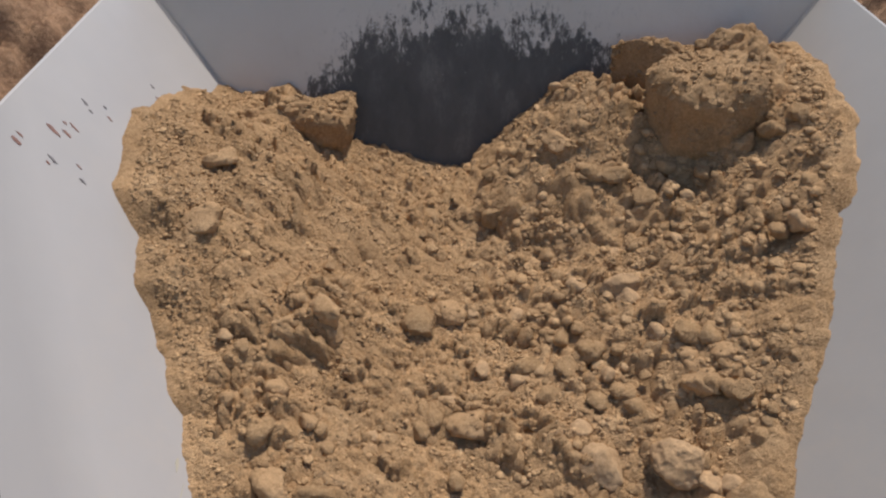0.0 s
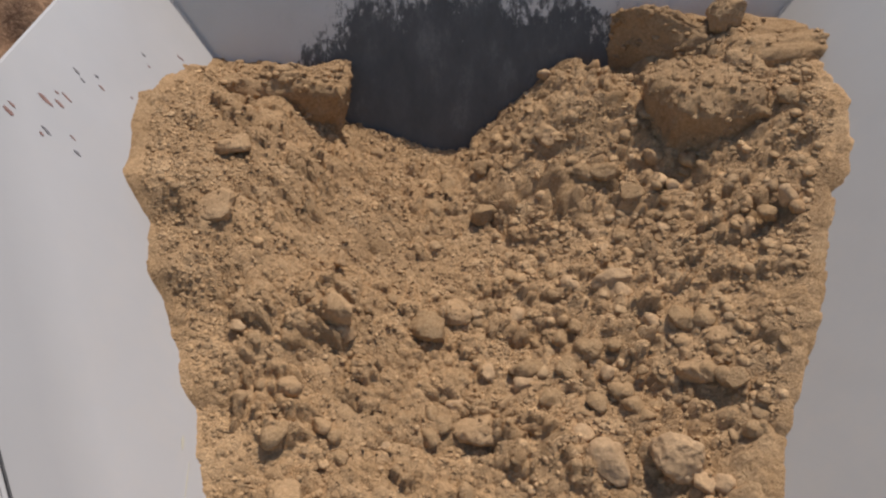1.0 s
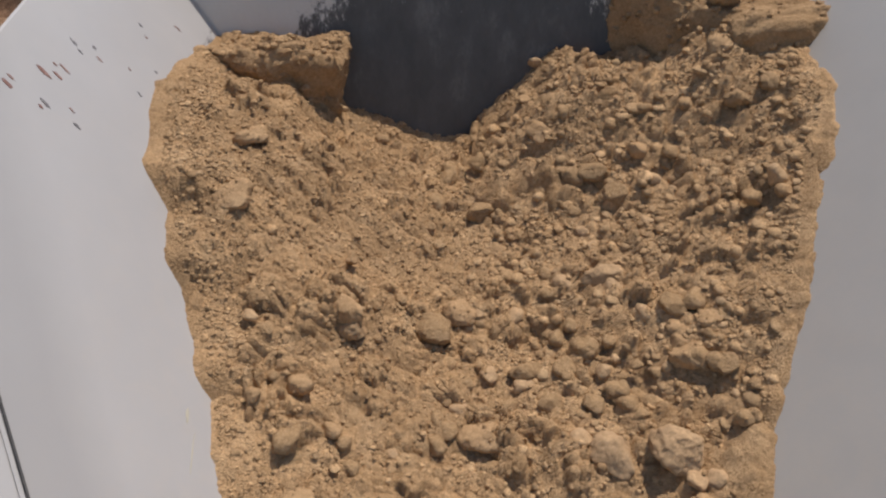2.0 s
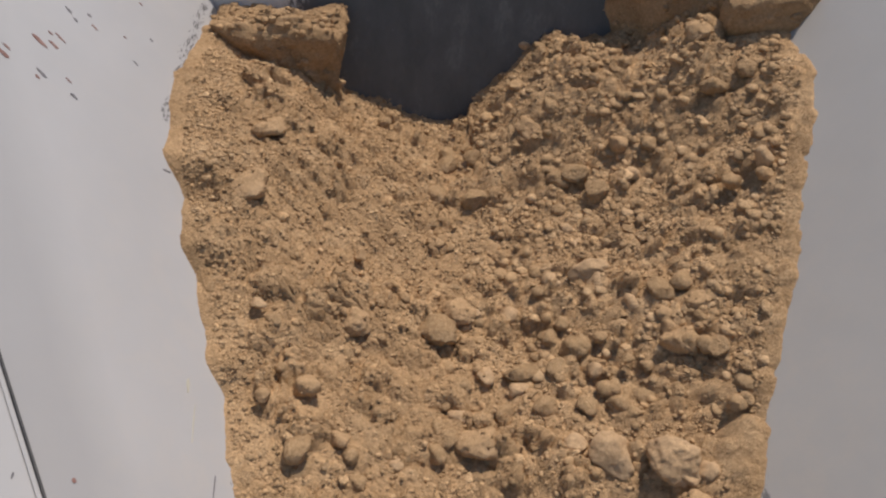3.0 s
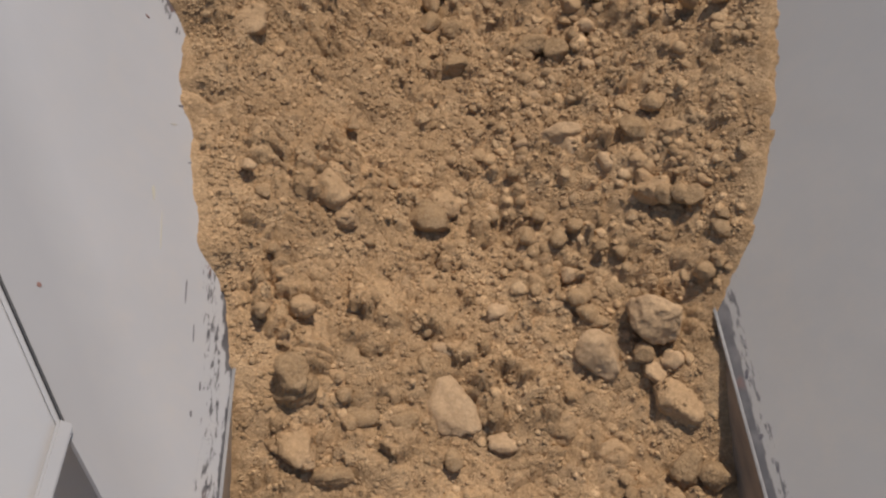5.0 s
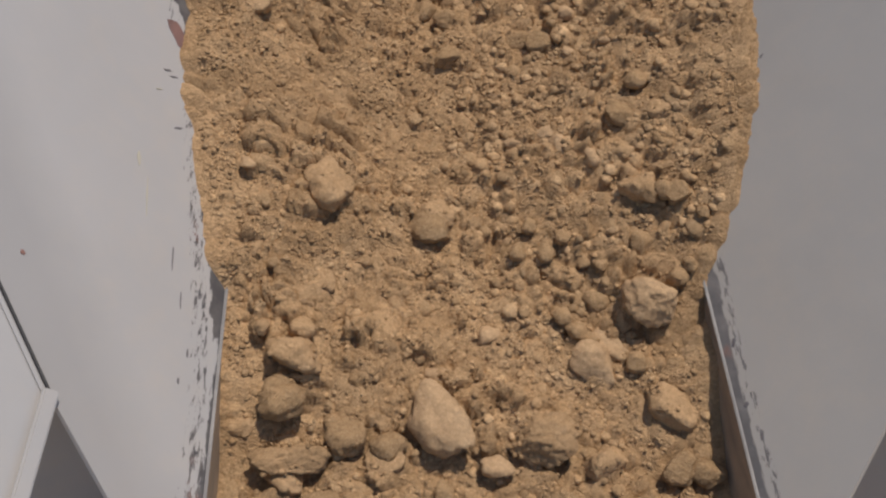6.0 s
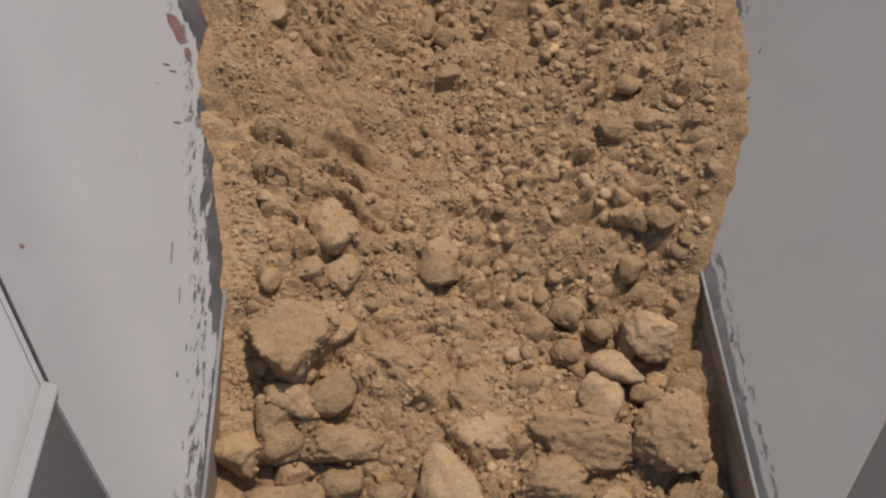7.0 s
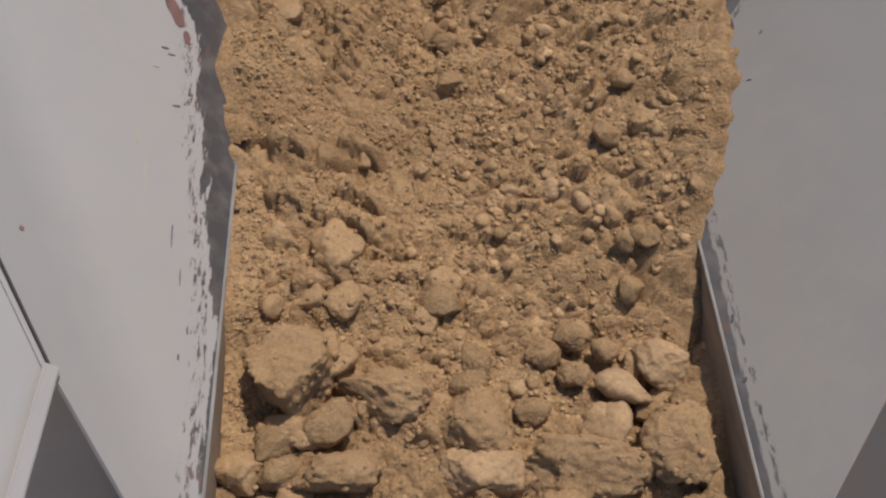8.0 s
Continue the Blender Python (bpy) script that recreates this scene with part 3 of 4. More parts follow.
PEBBLES = [pebble_shape(i) for i in range(9)]
GRAINS = [pebble_shape(i + 20, 1) for i in range(9)]
soil_bed = tagged(new("soil_bed"), "loose dry sandy soil with pebbles sliding down the hopper", "soil", kind="stuff")
MARGIN = 0.072
for index, (cx, cy) in enumerate(seeds):
    i0, i1 = np.searchsorted(GX, [cx - 0.23, cx + 0.23])
    j0, j1 = np.searchsorted(GY, [cy - 0.23, cy + 0.23])
    sl = (slice(i0, i1), slice(j0, j1))
    wx, wy = WX[sl], WY[sl]
    own = np.hypot(wx - cx, wy - cy)
    near = [k for k in range(len(seeds)) if k != index and abs(seeds[k][0] - cx) < 0.45 and abs(seeds[k][1] - cy) < 0.45]
    other = np.full_like(own, 9.0)
    for k in near:
        other = np.minimum(other, np.hypot(wx - seeds[k][0], wy - seeds[k][1]))
    past = np.clip((own - other) / 2, 0, None)
    keep = (past < MARGIN) & (np.abs(XX[sl]) < np.where(XX[sl] < 0, edge_l[None, j0:j1], edge_r[None, j0:j1]) + 0.10)
    drop = (0.12 * past + 5.0 * past ** 2 + 130 * past ** 3) * (1 - 0.65 * ease(0.80, 0.97, np.abs(SS[sl])))
    z = HEIGHT[sl] - drop
    ids = np.full(keep.shape, -1)
    ids[keep] = np.arange(keep.sum())
    quad = keep[:-1, :-1] & keep[1:, :-1] & keep[1:, 1:] & keep[:-1, 1:]
    f = np.stack([ids[:-1, :-1][quad], ids[1:, :-1][quad], ids[1:, 1:][quad], ids[:-1, 1:][quad]], 1)
    if len(f) < 20:
        continue
    s0 = cx / float(half_width(cx, cy, T_REF))
    origin, _ = stand(s0, cy, T_REF)
    verts = np.stack([XX[sl][keep], YY[sl][keep], z[keep]], 1) - np.array(origin)
    faces = f.tolist()
    soil_faces = len(faces)
    # loose pebbles lying on the piece
    count = int(rng.integers(55, 80) if cx > 0 else rng.integers(30, 45))
    inner = np.argwhere((past < 0.016) & (np.abs(SS[sl]) < 0.965))
    if not len(inner):
        inner = np.argwhere(past < 0.004)
    stack, total = [verts], len(verts)
    coarse = float(ease(0.85, 1.35, cy))
    count = int(count * (0.45 + 0.55 * coarse))
    for turn in range(count + int(150 + 140 * coarse)):
        a, b = inner[rng.integers(len(inner))]
        r = 0.0032 + (0.0145 if cx > -0.1 else 0.008) * rng.random() ** 3.2
        if turn >= count:
            r = 0.0022 + 0.0042 * rng.random() ** 2
        pv, pf = (PEBBLES if r > 0.009 else GRAINS)[int(rng.integers(9))]
        ca, sa = math.cos(rng.uniform(0, 6.3)), math.sin(rng.uniform(0, 6.3))
        turned = np.stack([pv[:, 0] * ca - pv[:, 1] * sa, pv[:, 0] * sa + pv[:, 1] * ca, pv[:, 2]], 1) * r
        at = np.array([XX[sl][a, b], YY[sl][a, b], z[a, b] + r * (0.10 if r < 0.007 else -0.20)]) - np.array(origin)
        stack.append(turned + at)
        faces += (pf + total).tolist()
        total += len(pv)
    me = bpy.data.meshes.new("soil_piece")
    me.from_pydata(np.concatenate(stack).tolist(), [], faces)
    me.materials.append(SOIL)
    me.materials.append(PEBBLE)
    me.polygons.foreach_set("material_index", [0] * soil_faces + [1] * (len(faces) - soil_faces))
    me.polygons.foreach_set("use_smooth", [True] * len(faces))
    piece = new("soil_piece", me)
    piece.parent = soil_bed
    piece.matrix_basis = Matrix.Translation(origin)
    carry(piece, s0, cy, T_REF, anchor=math.copysign(0.985, s0) if abs(s0) > 0.78 else 0)


# packed soil that stays under the sliding surface
bs, by = np.linspace(-1.02, 1.02, 60), np.linspace(-0.55, 2.28, 90)
B1, B2 = np.meshgrid(bs, by, indexing="ij")
bx, bz = surface(B1, B2, 8.0)
bz = bz - 0.042 + 0.012 * value_noise(bx, B2, 0.05, 31)
bv = np.stack([bx, np.minimum(B2, back_y(0) + bz * BACK_TAN), bz], 2).reshape(-1, 3).tolist()
bf = [(i * 90 + j, (i + 1) * 90 + j, (i + 1) * 90 + j + 1, i * 90 + j + 1) for i in range(59) for j in range(89)]
bme = bpy.data.meshes.new("packed_soil")
bme.from_pydata(bv, [], bf)
bme.materials.append(SOIL)
finish(new("packed_soil", bme), soil_bed, smooth=True)


# ---- stones and clods ----
def strewn(me, count, most, seed):
    """Lay crumbs and grit on the upper side of a mesh, as part of it."""
    rnd = np.random.default_rng(seed)
    me.update()
    n = len(me.vertices)
    co, nor = np.empty(n * 3), np.empty(n * 3)
    me.vertices.foreach_get("co", co)
    me.vertex_normals.foreach_get("vector", nor)
    co, nor = co.reshape(-1, 3), nor.reshape(-1, 3)
    faces = [list(f.vertices) for f in me.polygons]
    upper = np.flatnonzero(nor[:, 2] > 0.05)
    stack, total = [co], n
    for _ in range(count):
        v = upper[rnd.integers(len(upper))]
        r = 0.0022 + most * rnd.random() ** 3.5
        pv, pf = (PEBBLES if r > 0.009 else GRAINS)[int(rnd.integers(9))]
        stack.append(pv * r + co[v] + nor[v] * r * 0.2)
        faces += (pf + total).tolist()
        total += len(pv)
    out = bpy.data.meshes.new(me.name)
    out.from_pydata(np.concatenate(stack).tolist(), [], faces)
    out.polygons.foreach_set("use_smooth", [True] * len(faces))
    return out


def rock_mesh(name, seed, size, angular=0.5, rough=1.0, level=4):
    rnd = random.Random(seed)
    bm = bmesh.new()
    bmesh.ops.create_icosphere(bm, subdivisions=level, radius=1)
    planes = []
    for _ in range(9):
        d = Vector((rnd.gauss(0, 1), rnd.gauss(0, 1), rnd.gauss(0, 1))).normalized()
        planes.append((d, rnd.uniform(0.48, 0.85)))
    o = Vector((seed * 1.37, seed * 0.71, 3.3))
    for v in bm.verts:
        c = v.co.copy()
        for d, h in planes:
            k = c.dot(d) - h
            if k > 0:
                c -= d * k * angular * 1.2
        w = 0.20 * noise.noise(c * 1.1 + o) + 0.10 * noise.noise(c * 2.7 + o) + rough * (0.035 * noise.noise(c * 6 + o) + 0.025 * noise.noise(c * 13 + o) + 0.014 * noise.noise(c * 29 + o))
        c *= 1 + w
        v.co = Vector((c.x * size[0] / 2, c.y * size[1] / 2, c.z * size[2] / 2))
    me = bpy.data.meshes.new(name)
    bm.to_mesh(me)
    bm.free()
    me.polygons.foreach_set("use_smooth", [True] * len(me.polygons))
    return me


def stone(t, x, y, w, h, kind="lime", lift=0.25, turn=0, tall=0.75, seed=None, emerge=None, way=None, bury=None):
    """A stone or clod of width w and length h that lies at x, y at the time t."""
    if seed is None:
        seed = int(abs(x) * 977 + y * 613 + t * 31)
    s = x / float(half_width(x, y, t))
    s = max(-0.92, min(0.92, s))
    high = tall * math.sqrt(w * h)
    look_of = {"lime": ("stone", LIME, 0.66, 2.0, "pale dusty limestone cobble half sunk in the soil", "stone"),
               "cob": ("stone", COBBLE, 0.60, 1.6, "dusty tan cobble lying on the soil", "stone"),
               "clod": ("soil_clod", CLOD, 0.68, 2.6, "crumbly lump of caked sandy soil", "clod")}[kind]
    name, mat, angular, rough, label, cat = look_of
    level = 5 if w > 0.14 else 4 if w > 0.075 else 3
    me = rock_mesh(name, seed, (w, h, high), angular, rough, level)
    if kind == "clod" and w > 0.05:
        me = strewn(me, int(1500 * w * h), 0.0065, seed)
    me.transform(Matrix.Translation((0, 0, lift * high)) @ Matrix.Rotation(radians(turn), 4, "Z"))
    me.materials.append(mat)
    ob = tagged(new(name, me), label, cat, "stones in the hopper" if cat == "stone" else "clods in the hopper")
    carry(ob, s, y, t, (emerge, high * 1.1) if emerge else None, way, bury=(bury, high) if bury else None)
    return ob


def block(x, y, w, d, h, top, sink, soft=0.2, slope=0.0, rough=1.0, taper=0.0, lean=0.0, drift_to=(0, 0)):
    """A caked block of soil with steep crumbly sides. soft: how round it is in plan; slope: fall of its top along x;
    taper: how far its front draws back towards the end that stands free; lean: how far it follows the side wall's slope."""
    bm = bmesh.new()
    bmesh.ops.create_cube(bm, size=1)
    bmesh.ops.subdivide_edges(bm, edges=bm.edges[:], cuts=54, use_grid_fill=True)
    o = Vector((x * 9, y * 5, 1.1))
    free = -1 if x > 0 else 1
    for v in bm.verts:
        c = v.co * 2
        n = c.normalized()
        rim = max(abs(c.x), abs(c.y)) ** 6
        r = Vector((c.x * math.sqrt(1 - c.y * c.y / 2), c.y * math.sqrt(1 - c.x * c.x / 2), c.z)) * 1.12
        c = c.lerp(r, soft)
        p = Vector((c.x * w / 2, c.y * d / 2, c.z * h / 2 - 0.050 * rim * max(0.0, c.z)))
        q = Vector((p.x, p.y, p.z * 0.6)) + o
        p += n * rough * (0.045 * noise.noise(q * 6) + 0.030 * noise.noise(q * 15) + 0.012 * noise.noise(q * 37) + 0.006 * noise.noise(q * 80))
        if taper:
            f = min(1.0, max(0.0, (1 - c.x * free) / 2 / taper))
            p.y = d / 2 - (d / 2 - p.y) * (0.12 + 0.88 * f)
        p.x -= free * lean * COT * p.z * (1 - c.x * free) / 2
        p.z += slope * p.x
        v.co = p
    me = bpy.data.meshes.new("soil_block")
    bm.to_mesh(me)
    bm.free()
    me = strewn(me, int(5200 * w * (d + h)), 0.011, int(abs(x) * 100))
    me.materials.append(SOIL)
    ob = tagged(new("soil_block", me), "steep crumbling block of caked sandy soil against the hopper plate", "clod")
    MOVES.append((ob, [(k, pose(x + drift_to[0] * dz, y + drift_to[1] * dz, top - h / 2 + dz)) for k, dz in sink]))
    return ob


# along the front, where the coarse stones come up
stone(8, -0.37, 0.58, 0.225, 0.180, "clod", 0.15, -12, 0.8, emerge=0.645)
stone(8, -0.39, 0.45, 0.105, 0.083, "cob", 0.35, 15, emerge=0.51)
stone(8, -0.29, 0.48, 0.123, 0.095, "cob", 0.35, 25, emerge=0.54)
stone(8, -0.27, 0.39, 0.215, 0.113, "clod", 0.2, 5, emerge=0.45)
stone(8, -0.18, 0.55, 0.195, 0.118, "clod", 0.2, -20, emerge=0.61)
stone(8, 0.30, 0.54, 0.123, 0.070, "lime", 0.45, -25, emerge=0.60)
stone(8, 0.27, 0.47, 0.126, 0.115, "lime", 0.25, 10, emerge=0.53)
stone(8, 0.41, 0.42, 0.181, 0.167, "clod", 0.3, 30, emerge=0.48)
stone(8, 0.46, 0.35, 0.067, 0.090, "cob", 0.3, emerge=0.41)
stone(8, 0.44, 0.51, 0.093, 0.070, "cob", 0.3, emerge=0.57)
stone(8, 0.15, 0.62, 0.083, 0.071, "cob", 0.3, emerge=0.68)
stone(8, 0.21, 0.58, 0.077, 0.071, "cob", 0.3, emerge=0.64)
stone(8, 0.28, 0.63, 0.060, 0.060, "cob", 0.3, emerge=0.69)
stone(8, 0.21, 0.66, 0.084, 0.060, "cob", 0.3, emerge=0.72)
stone(8, -0.05, 1.54, 0.074, 0.074, "cob", 0.1, 20, seed=4)
stone(8, 0.13, 1.03, 0.079, 0.046, "lime", 0.2, 5)
stone(8, 0.21, 1.02, 0.065, 0.065, "lime", 0.15)
stone(8, 0.27, 0.98, 0.051, 0.064, "lime", 0.15)
stone(8, 0.40, 0.86, 0.062, 0.062, "cob", 0.3)
stone(8, 0.35, 0.86, 0.056, 0.056, "cob", 0.3)
stone(8, -0.01, 0.48, 0.167, 0.193, "clod", 0.1, 20, 0.7, emerge=0.54)
stone(8, 0.21, 0.385, 0.249, 0.147, "clod", 0.2, -10, emerge=0.45)
stone(8, 0.00, 0.385, 0.200, 0.135, "lime", 0.15, 5, 0.6, emerge=0.47)
stone(8, -0.46, 0.40, 0.123, 0.098, "clod", 0.2, emerge=0.46)
stone(8, 0.12, 0.50, 0.092, 0.069, "cob", 0.2, emerge=0.56)
stone(6, -0.07, 0.53, 0.115, 0.195, "lime", 0.3, 25, 0.65, emerge=0.58, way=((4.5, -0.13, 0.72), (6, -0.146, 0.52), (6.5, -0.12, 0.465), (7, -0.10, 0.385), (7.5, -0.09, 0.30), (8, -0.08, 0.22)))
stone(6, -0.38, 0.58, 0.079, 0.090, "cob", 0.3, emerge=0.70)
stone(6, -0.18, 0.48, 0.090, 0.078, "cob", 0.3, emerge=0.60)
# lumps that pass the lip a little earlier
stone(6.5, -0.383, 0.518, 0.091, 0.081, "cob", 0.35, 10, emerge=0.60)
stone(6.5, -0.371, 0.418, 0.156, 0.085, "clod", 0.15, 5, emerge=0.50)
stone(6.5, -0.257, 0.453, 0.090, 0.087, "cob", 0.30, -30, emerge=0.53)
stone(6.5, -0.178, 0.414, 0.098, 0.079, "clod", 0.30, 20, emerge=0.49)
stone(6.5, 0.140, 0.440, 0.157, 0.116, "clod", 0.20, 10, emerge=0.52)
stone(6.5, 0.255, 0.403, 0.092, 0.074, "clod", 0.20, 0, emerge=0.48)
stone(6.5, 0.404, 0.398, 0.078, 0.072, "cob", 0.30, 0, emerge=0.48)
stone(6.5, 0.471, 0.391, 0.078, 0.068, "cob", 0.35, 15, emerge=0.47)
stone(6.5, -0.356, 0.610, 0.129, 0.091, "clod", 0.12, -20, emerge=0.69)
stone(6.5, 0.040, 0.387, 0.087, 0.052, "lime", 0.30, 0, emerge=0.47)
# stones on the slope
stone(1.5, -0.092, 2.008, 0.055, 0.090, "cob", 0.17, 6, bury=1.79)
stone(1.5, -0.144, 1.863, 0.061, 0.086, "cob", 0.17, 10, bury=1.64)
stone(1.5, -0.162, 1.763, 0.044, 0.044, "cob", 0.17, -29, bury=1.54)
stone(1.5, -0.246, 1.454, 0.036, 0.040, "cob", 0.17, -10, bury=1.23)
stone(1.5, -0.021, 1.294, 0.044, 0.058, "lime", 0.20, -19, bury=1.07)
stone(1.5, 0.207, 1.321, 0.078, 0.075, "cob", 0.17, 7, bury=1.10)
stone(1.5, 0.073, 1.293, 0.111, 0.062, "cob", 0.17, 8, bury=1.07)
stone(1.5, 0.164, 1.279, 0.068, 0.068, "cob", 0.17, -30, bury=1.06)
stone(1.5, -0.091, 1.261, 0.070, 0.057, "cob", 0.17, -45, bury=1.04)
stone(1.5, 0.055, 1.462, 0.044, 0.061, "lime", 0.20, -40, bury=1.24)
stone(1.5, 0.025, 1.441, 0.040, 0.047, "cob", 0.17, 2, bury=1.22)
stone(1.5, 0.197, 1.536, 0.073, 0.063, "lime", 0.20, 25, bury=1.32)
stone(1.5, 0.303, 1.503, 0.133, 0.062, "lime", 0.20, 5, bury=1.28)
stone(1.5, 0.160, 1.578, 0.045, 0.046, "cob", 0.17, -20, bury=1.36)
stone(1.5, 0.287, 1.620, 0.039, 0.046, "lime", 0.20, -10, bury=1.40)
stone(1.5, 0.434, 1.641, 0.039, 0.043, "lime", 0.20, 36, bury=1.42)
stone(1.5, 0.472, 1.758, 0.048, 0.052, "lime", 0.20, 20, bury=1.54)
stone(1.5, 0.314, 1.842, 0.093, 0.079, "cob", 0.17, 35, bury=1.62)
stone(1.5, 0.254, 1.844, 0.079, 0.079, "cob", 0.17, -25, bury=1.62)
stone(1.5, 0.380, 1.763, 0.088, 0.086, "cob", 0.17, 5, bury=1.54)
stone(1.5, 0.242, 1.785, 0.051, 0.049, "cob", 0.17, -15, bury=1.56)
stone(1.5, 0.665, 1.581, 0.057, 0.061, "cob", 0.17, -10, bury=1.36)
stone(1.5, 0.760, 1.689, 0.057, 0.052, "cob", 0.17, 15, bury=1.47)
stone(1.5, 0.609, 1.700, 0.044, 0.055, "cob", 0.17, 30, bury=1.48)
stone(1.5, 0.573, 1.481, 0.047, 0.052, "clod", 0.07, -10, bury=1.26)
stone(1.5, 0.692, 1.872, 0.077, 0.073, "cob", 0.17, -5, bury=1.65)
stone(1.5, 0.677, 2.049, 0.103, 0.080, "clod", 0.07, -25, bury=1.83)
stone(1.5, 0.780, 1.892, 0.080, 0.070, "cob", 0.17, 25, bury=1.67)
stone(1.5, 0.648, 1.336, 0.049, 0.050, "clod", 0.07, 0, bury=1.12)
stone(1.5, 0.428, 1.360, 0.085, 0.076, "cob", 0.17, 35, bury=1.14)
stone(1.5, 0.476, 1.358, 0.061, 0.066, "cob", 0.17, -9, bury=1.14)
stone(1.5, 0.433, 1.229, 0.094, 0.093, "clod", 0.07, -35, bury=1.01)
stone(1.5, 0.500, 1.288, 0.084, 0.072, "clod", 0.07, 15, bury=1.07)
stone(1.5, 0.179, 1.980, 0.093, 0.082, "clod", 0.07, -35, bury=1.76)
stone(1.5, 0.144, 2.117, 0.056, 0.061, "clod", 0.07, 5, bury=1.90)
stone(1.5, 0.240, 1.999, 0.050, 0.058, "cob", 0.17, -30, bury=1.78)
stone(1.5, 0.191, 2.258, 0.050, 0.042, "lime", 0.20, -19, bury=2.04)
stone(1.5, 0.590, 2.259, 0.087, 0.060, "cob", 0.17, -19, bury=2.04)
stone(1.5, 0.172, 1.103, 0.059, 0.059, "lime", 0.20, -44, bury=0.88)
stone(1.5, 0.398, 0.963, 0.058, 0.064, "lime", 0.20, -15, bury=0.74)
stone(1.5, 0.439, 0.956, 0.050, 0.049, "lime", 0.20, -13, bury=0.74)
stone(1.5, -0.261, 1.038, 0.040, 0.038, "lime", 0.20, 0, bury=0.82)
stone(1.5, -0.219, 1.116, 0.044, 0.048, "cob", 0.17, 20, bury=0.90)
stone(1.5, -0.136, 1.128, 0.053, 0.058, "cob", 0.17, -25, bury=0.91)
stone(1.5, -0.065, 1.133, 0.127, 0.099, "clod", 0.07, -25, bury=0.91)
stone(1.5, -0.163, 1.090, 0.052, 0.057, "cob", 0.17, 31, bury=0.87)
stone(1.5, -0.256, 1.744, 0.040, 0.043, "clod", 0.07, -40, bury=1.52)
stone(1.5, -0.301, 2.089, 0.045, 0.041, "cob", 0.17, -15, bury=1.87)
stone(1.5, -0.361, 1.307, 0.076, 0.095, "clod", 0.07, 35, bury=1.09)
stone(1.5, -0.389, 1.040, 0.052, 0.037, "clod", 0.07, -30, bury=0.82)
stone(1.5, -0.533, 1.204, 0.040, 0.041, "cob", 0.17, -36, bury=0.98)
stone(1.5, -0.572, 1.222, 0.043, 0.032, "lime", 0.20, -13, bury=1.00)
stone(1.5, 0.268, 1.689, 0.043, 0.044, "lime", 0.20, 0, bury=1.47)
stone(1.5, 0.581, 1.929, 0.057, 0.054, "cob", 0.17, 35, bury=1.71)
stone(1.5, 0.474, 1.974, 0.058, 0.055, "cob", 0.17, -35, bury=1.75)
stone(1.5, 0.443, 1.862, 0.073, 0.069, "clod", 0.07, -5, bury=1.64)
stone(1.5, 0.524, 1.822, 0.062, 0.057, "cob", 0.17, 30, bury=1.60)
stone(1.5, 0.250, 1.251, 0.047, 0.045, "lime", 0.20, -15, bury=1.03)
stone(1.5, 0.282, 1.198, 0.046, 0.051, "cob", 0.17, -31, bury=0.98)
stone(1.5, 0.325, 1.246, 0.032, 0.035, "cob", 0.17, 5, bury=1.03)
stone(1.5, 0.216, 1.176, 0.055, 0.057, "cob", 0.17, 34, bury=0.96)
stone(1.5, 0.115, 1.200, 0.075, 0.057, "cob", 0.17, -39, bury=0.98)
stone(1.5, 0.018, 1.204, 0.055, 0.063, "cob", 0.17, -36, bury=0.98)
stone(1.5, 0.008, 1.505, 0.038, 0.038, "cob", 0.17, -5, bury=1.28)
stone(1.5, -0.038, 1.476, 0.044, 0.038, "lime", 0.20, -7, bury=1.26)
stone(1.5, 0.518, 1.062, 0.049, 0.047, "cob", 0.17, -25, bury=0.84)
stone(1.5, 0.562, 1.065, 0.037, 0.038, "cob", 0.17, 21, bury=0.84)
stone(1.5, 0.555, 1.126, 0.035, 0.035, "cob", 0.17, -35, bury=0.91)
stone(1.5, -0.639, 1.488, 0.101, 0.094, "clod", 0.07, 20, bury=1.27)
stone(1.5, -0.631, 1.709, 0.094, 0.075, "clod", 0.07, 10, bury=1.49)
stone(0, -0.396, 1.372, 0.095, 0.110, "clod", 0.30, 15, 1.05, bury=1.35)
# lumps lower down that show a little later
stone(4.5, -0.393, 0.730, 0.065, 0.076, "cob", 0.17, -40, bury=0.51)
stone(4.5, -0.290, 0.718, 0.043, 0.044, "cob", 0.17, -41, bury=0.50)
stone(4.5, -0.276, 0.665, 0.050, 0.038, "cob", 0.17, -40, bury=0.45)
stone(4.5, 0.051, 0.939, 0.059, 0.061, "lime", 0.20, -21, bury=0.72)
stone(4.5, -0.082, 0.854, 0.057, 0.047, "lime", 0.20, -5, bury=0.63)
stone(4.5, -0.126, 0.812, 0.048, 0.058, "cob", 0.17, 5, bury=0.59)
stone(4.5, 0.399, 0.672, 0.122, 0.098, "clod", 0.07, -40, bury=0.45)
stone(4.5, -0.374, 0.600, 0.099, 0.076, "clod", 0.07, -45, bury=0.38)
stone(4.5, -0.071, 0.612, 0.046, 0.051, "cob", 0.17, -5, bury=0.39)
stone(4.5, -0.309, 0.556, 0.087, 0.054, "cob", 0.17, 9, bury=0.34)
stone(4.5, -0.393, 0.873, 0.072, 0.056, "clod", 0.07, -10, bury=0.65)
stone(4.5, -0.469, 0.848, 0.038, 0.036, "clod", 0.07, -10, bury=0.63)
stone(4.5, 0.276, 0.871, 0.047, 0.045, "cob", 0.17, -25, bury=0.65)
stone(4.5, 0.237, 0.938, 0.050, 0.052, "cob", 0.17, 10, bury=0.72)
stone(4.5, 0.255, 0.895, 0.055, 0.054, "cob", 0.17, 0, bury=0.68)
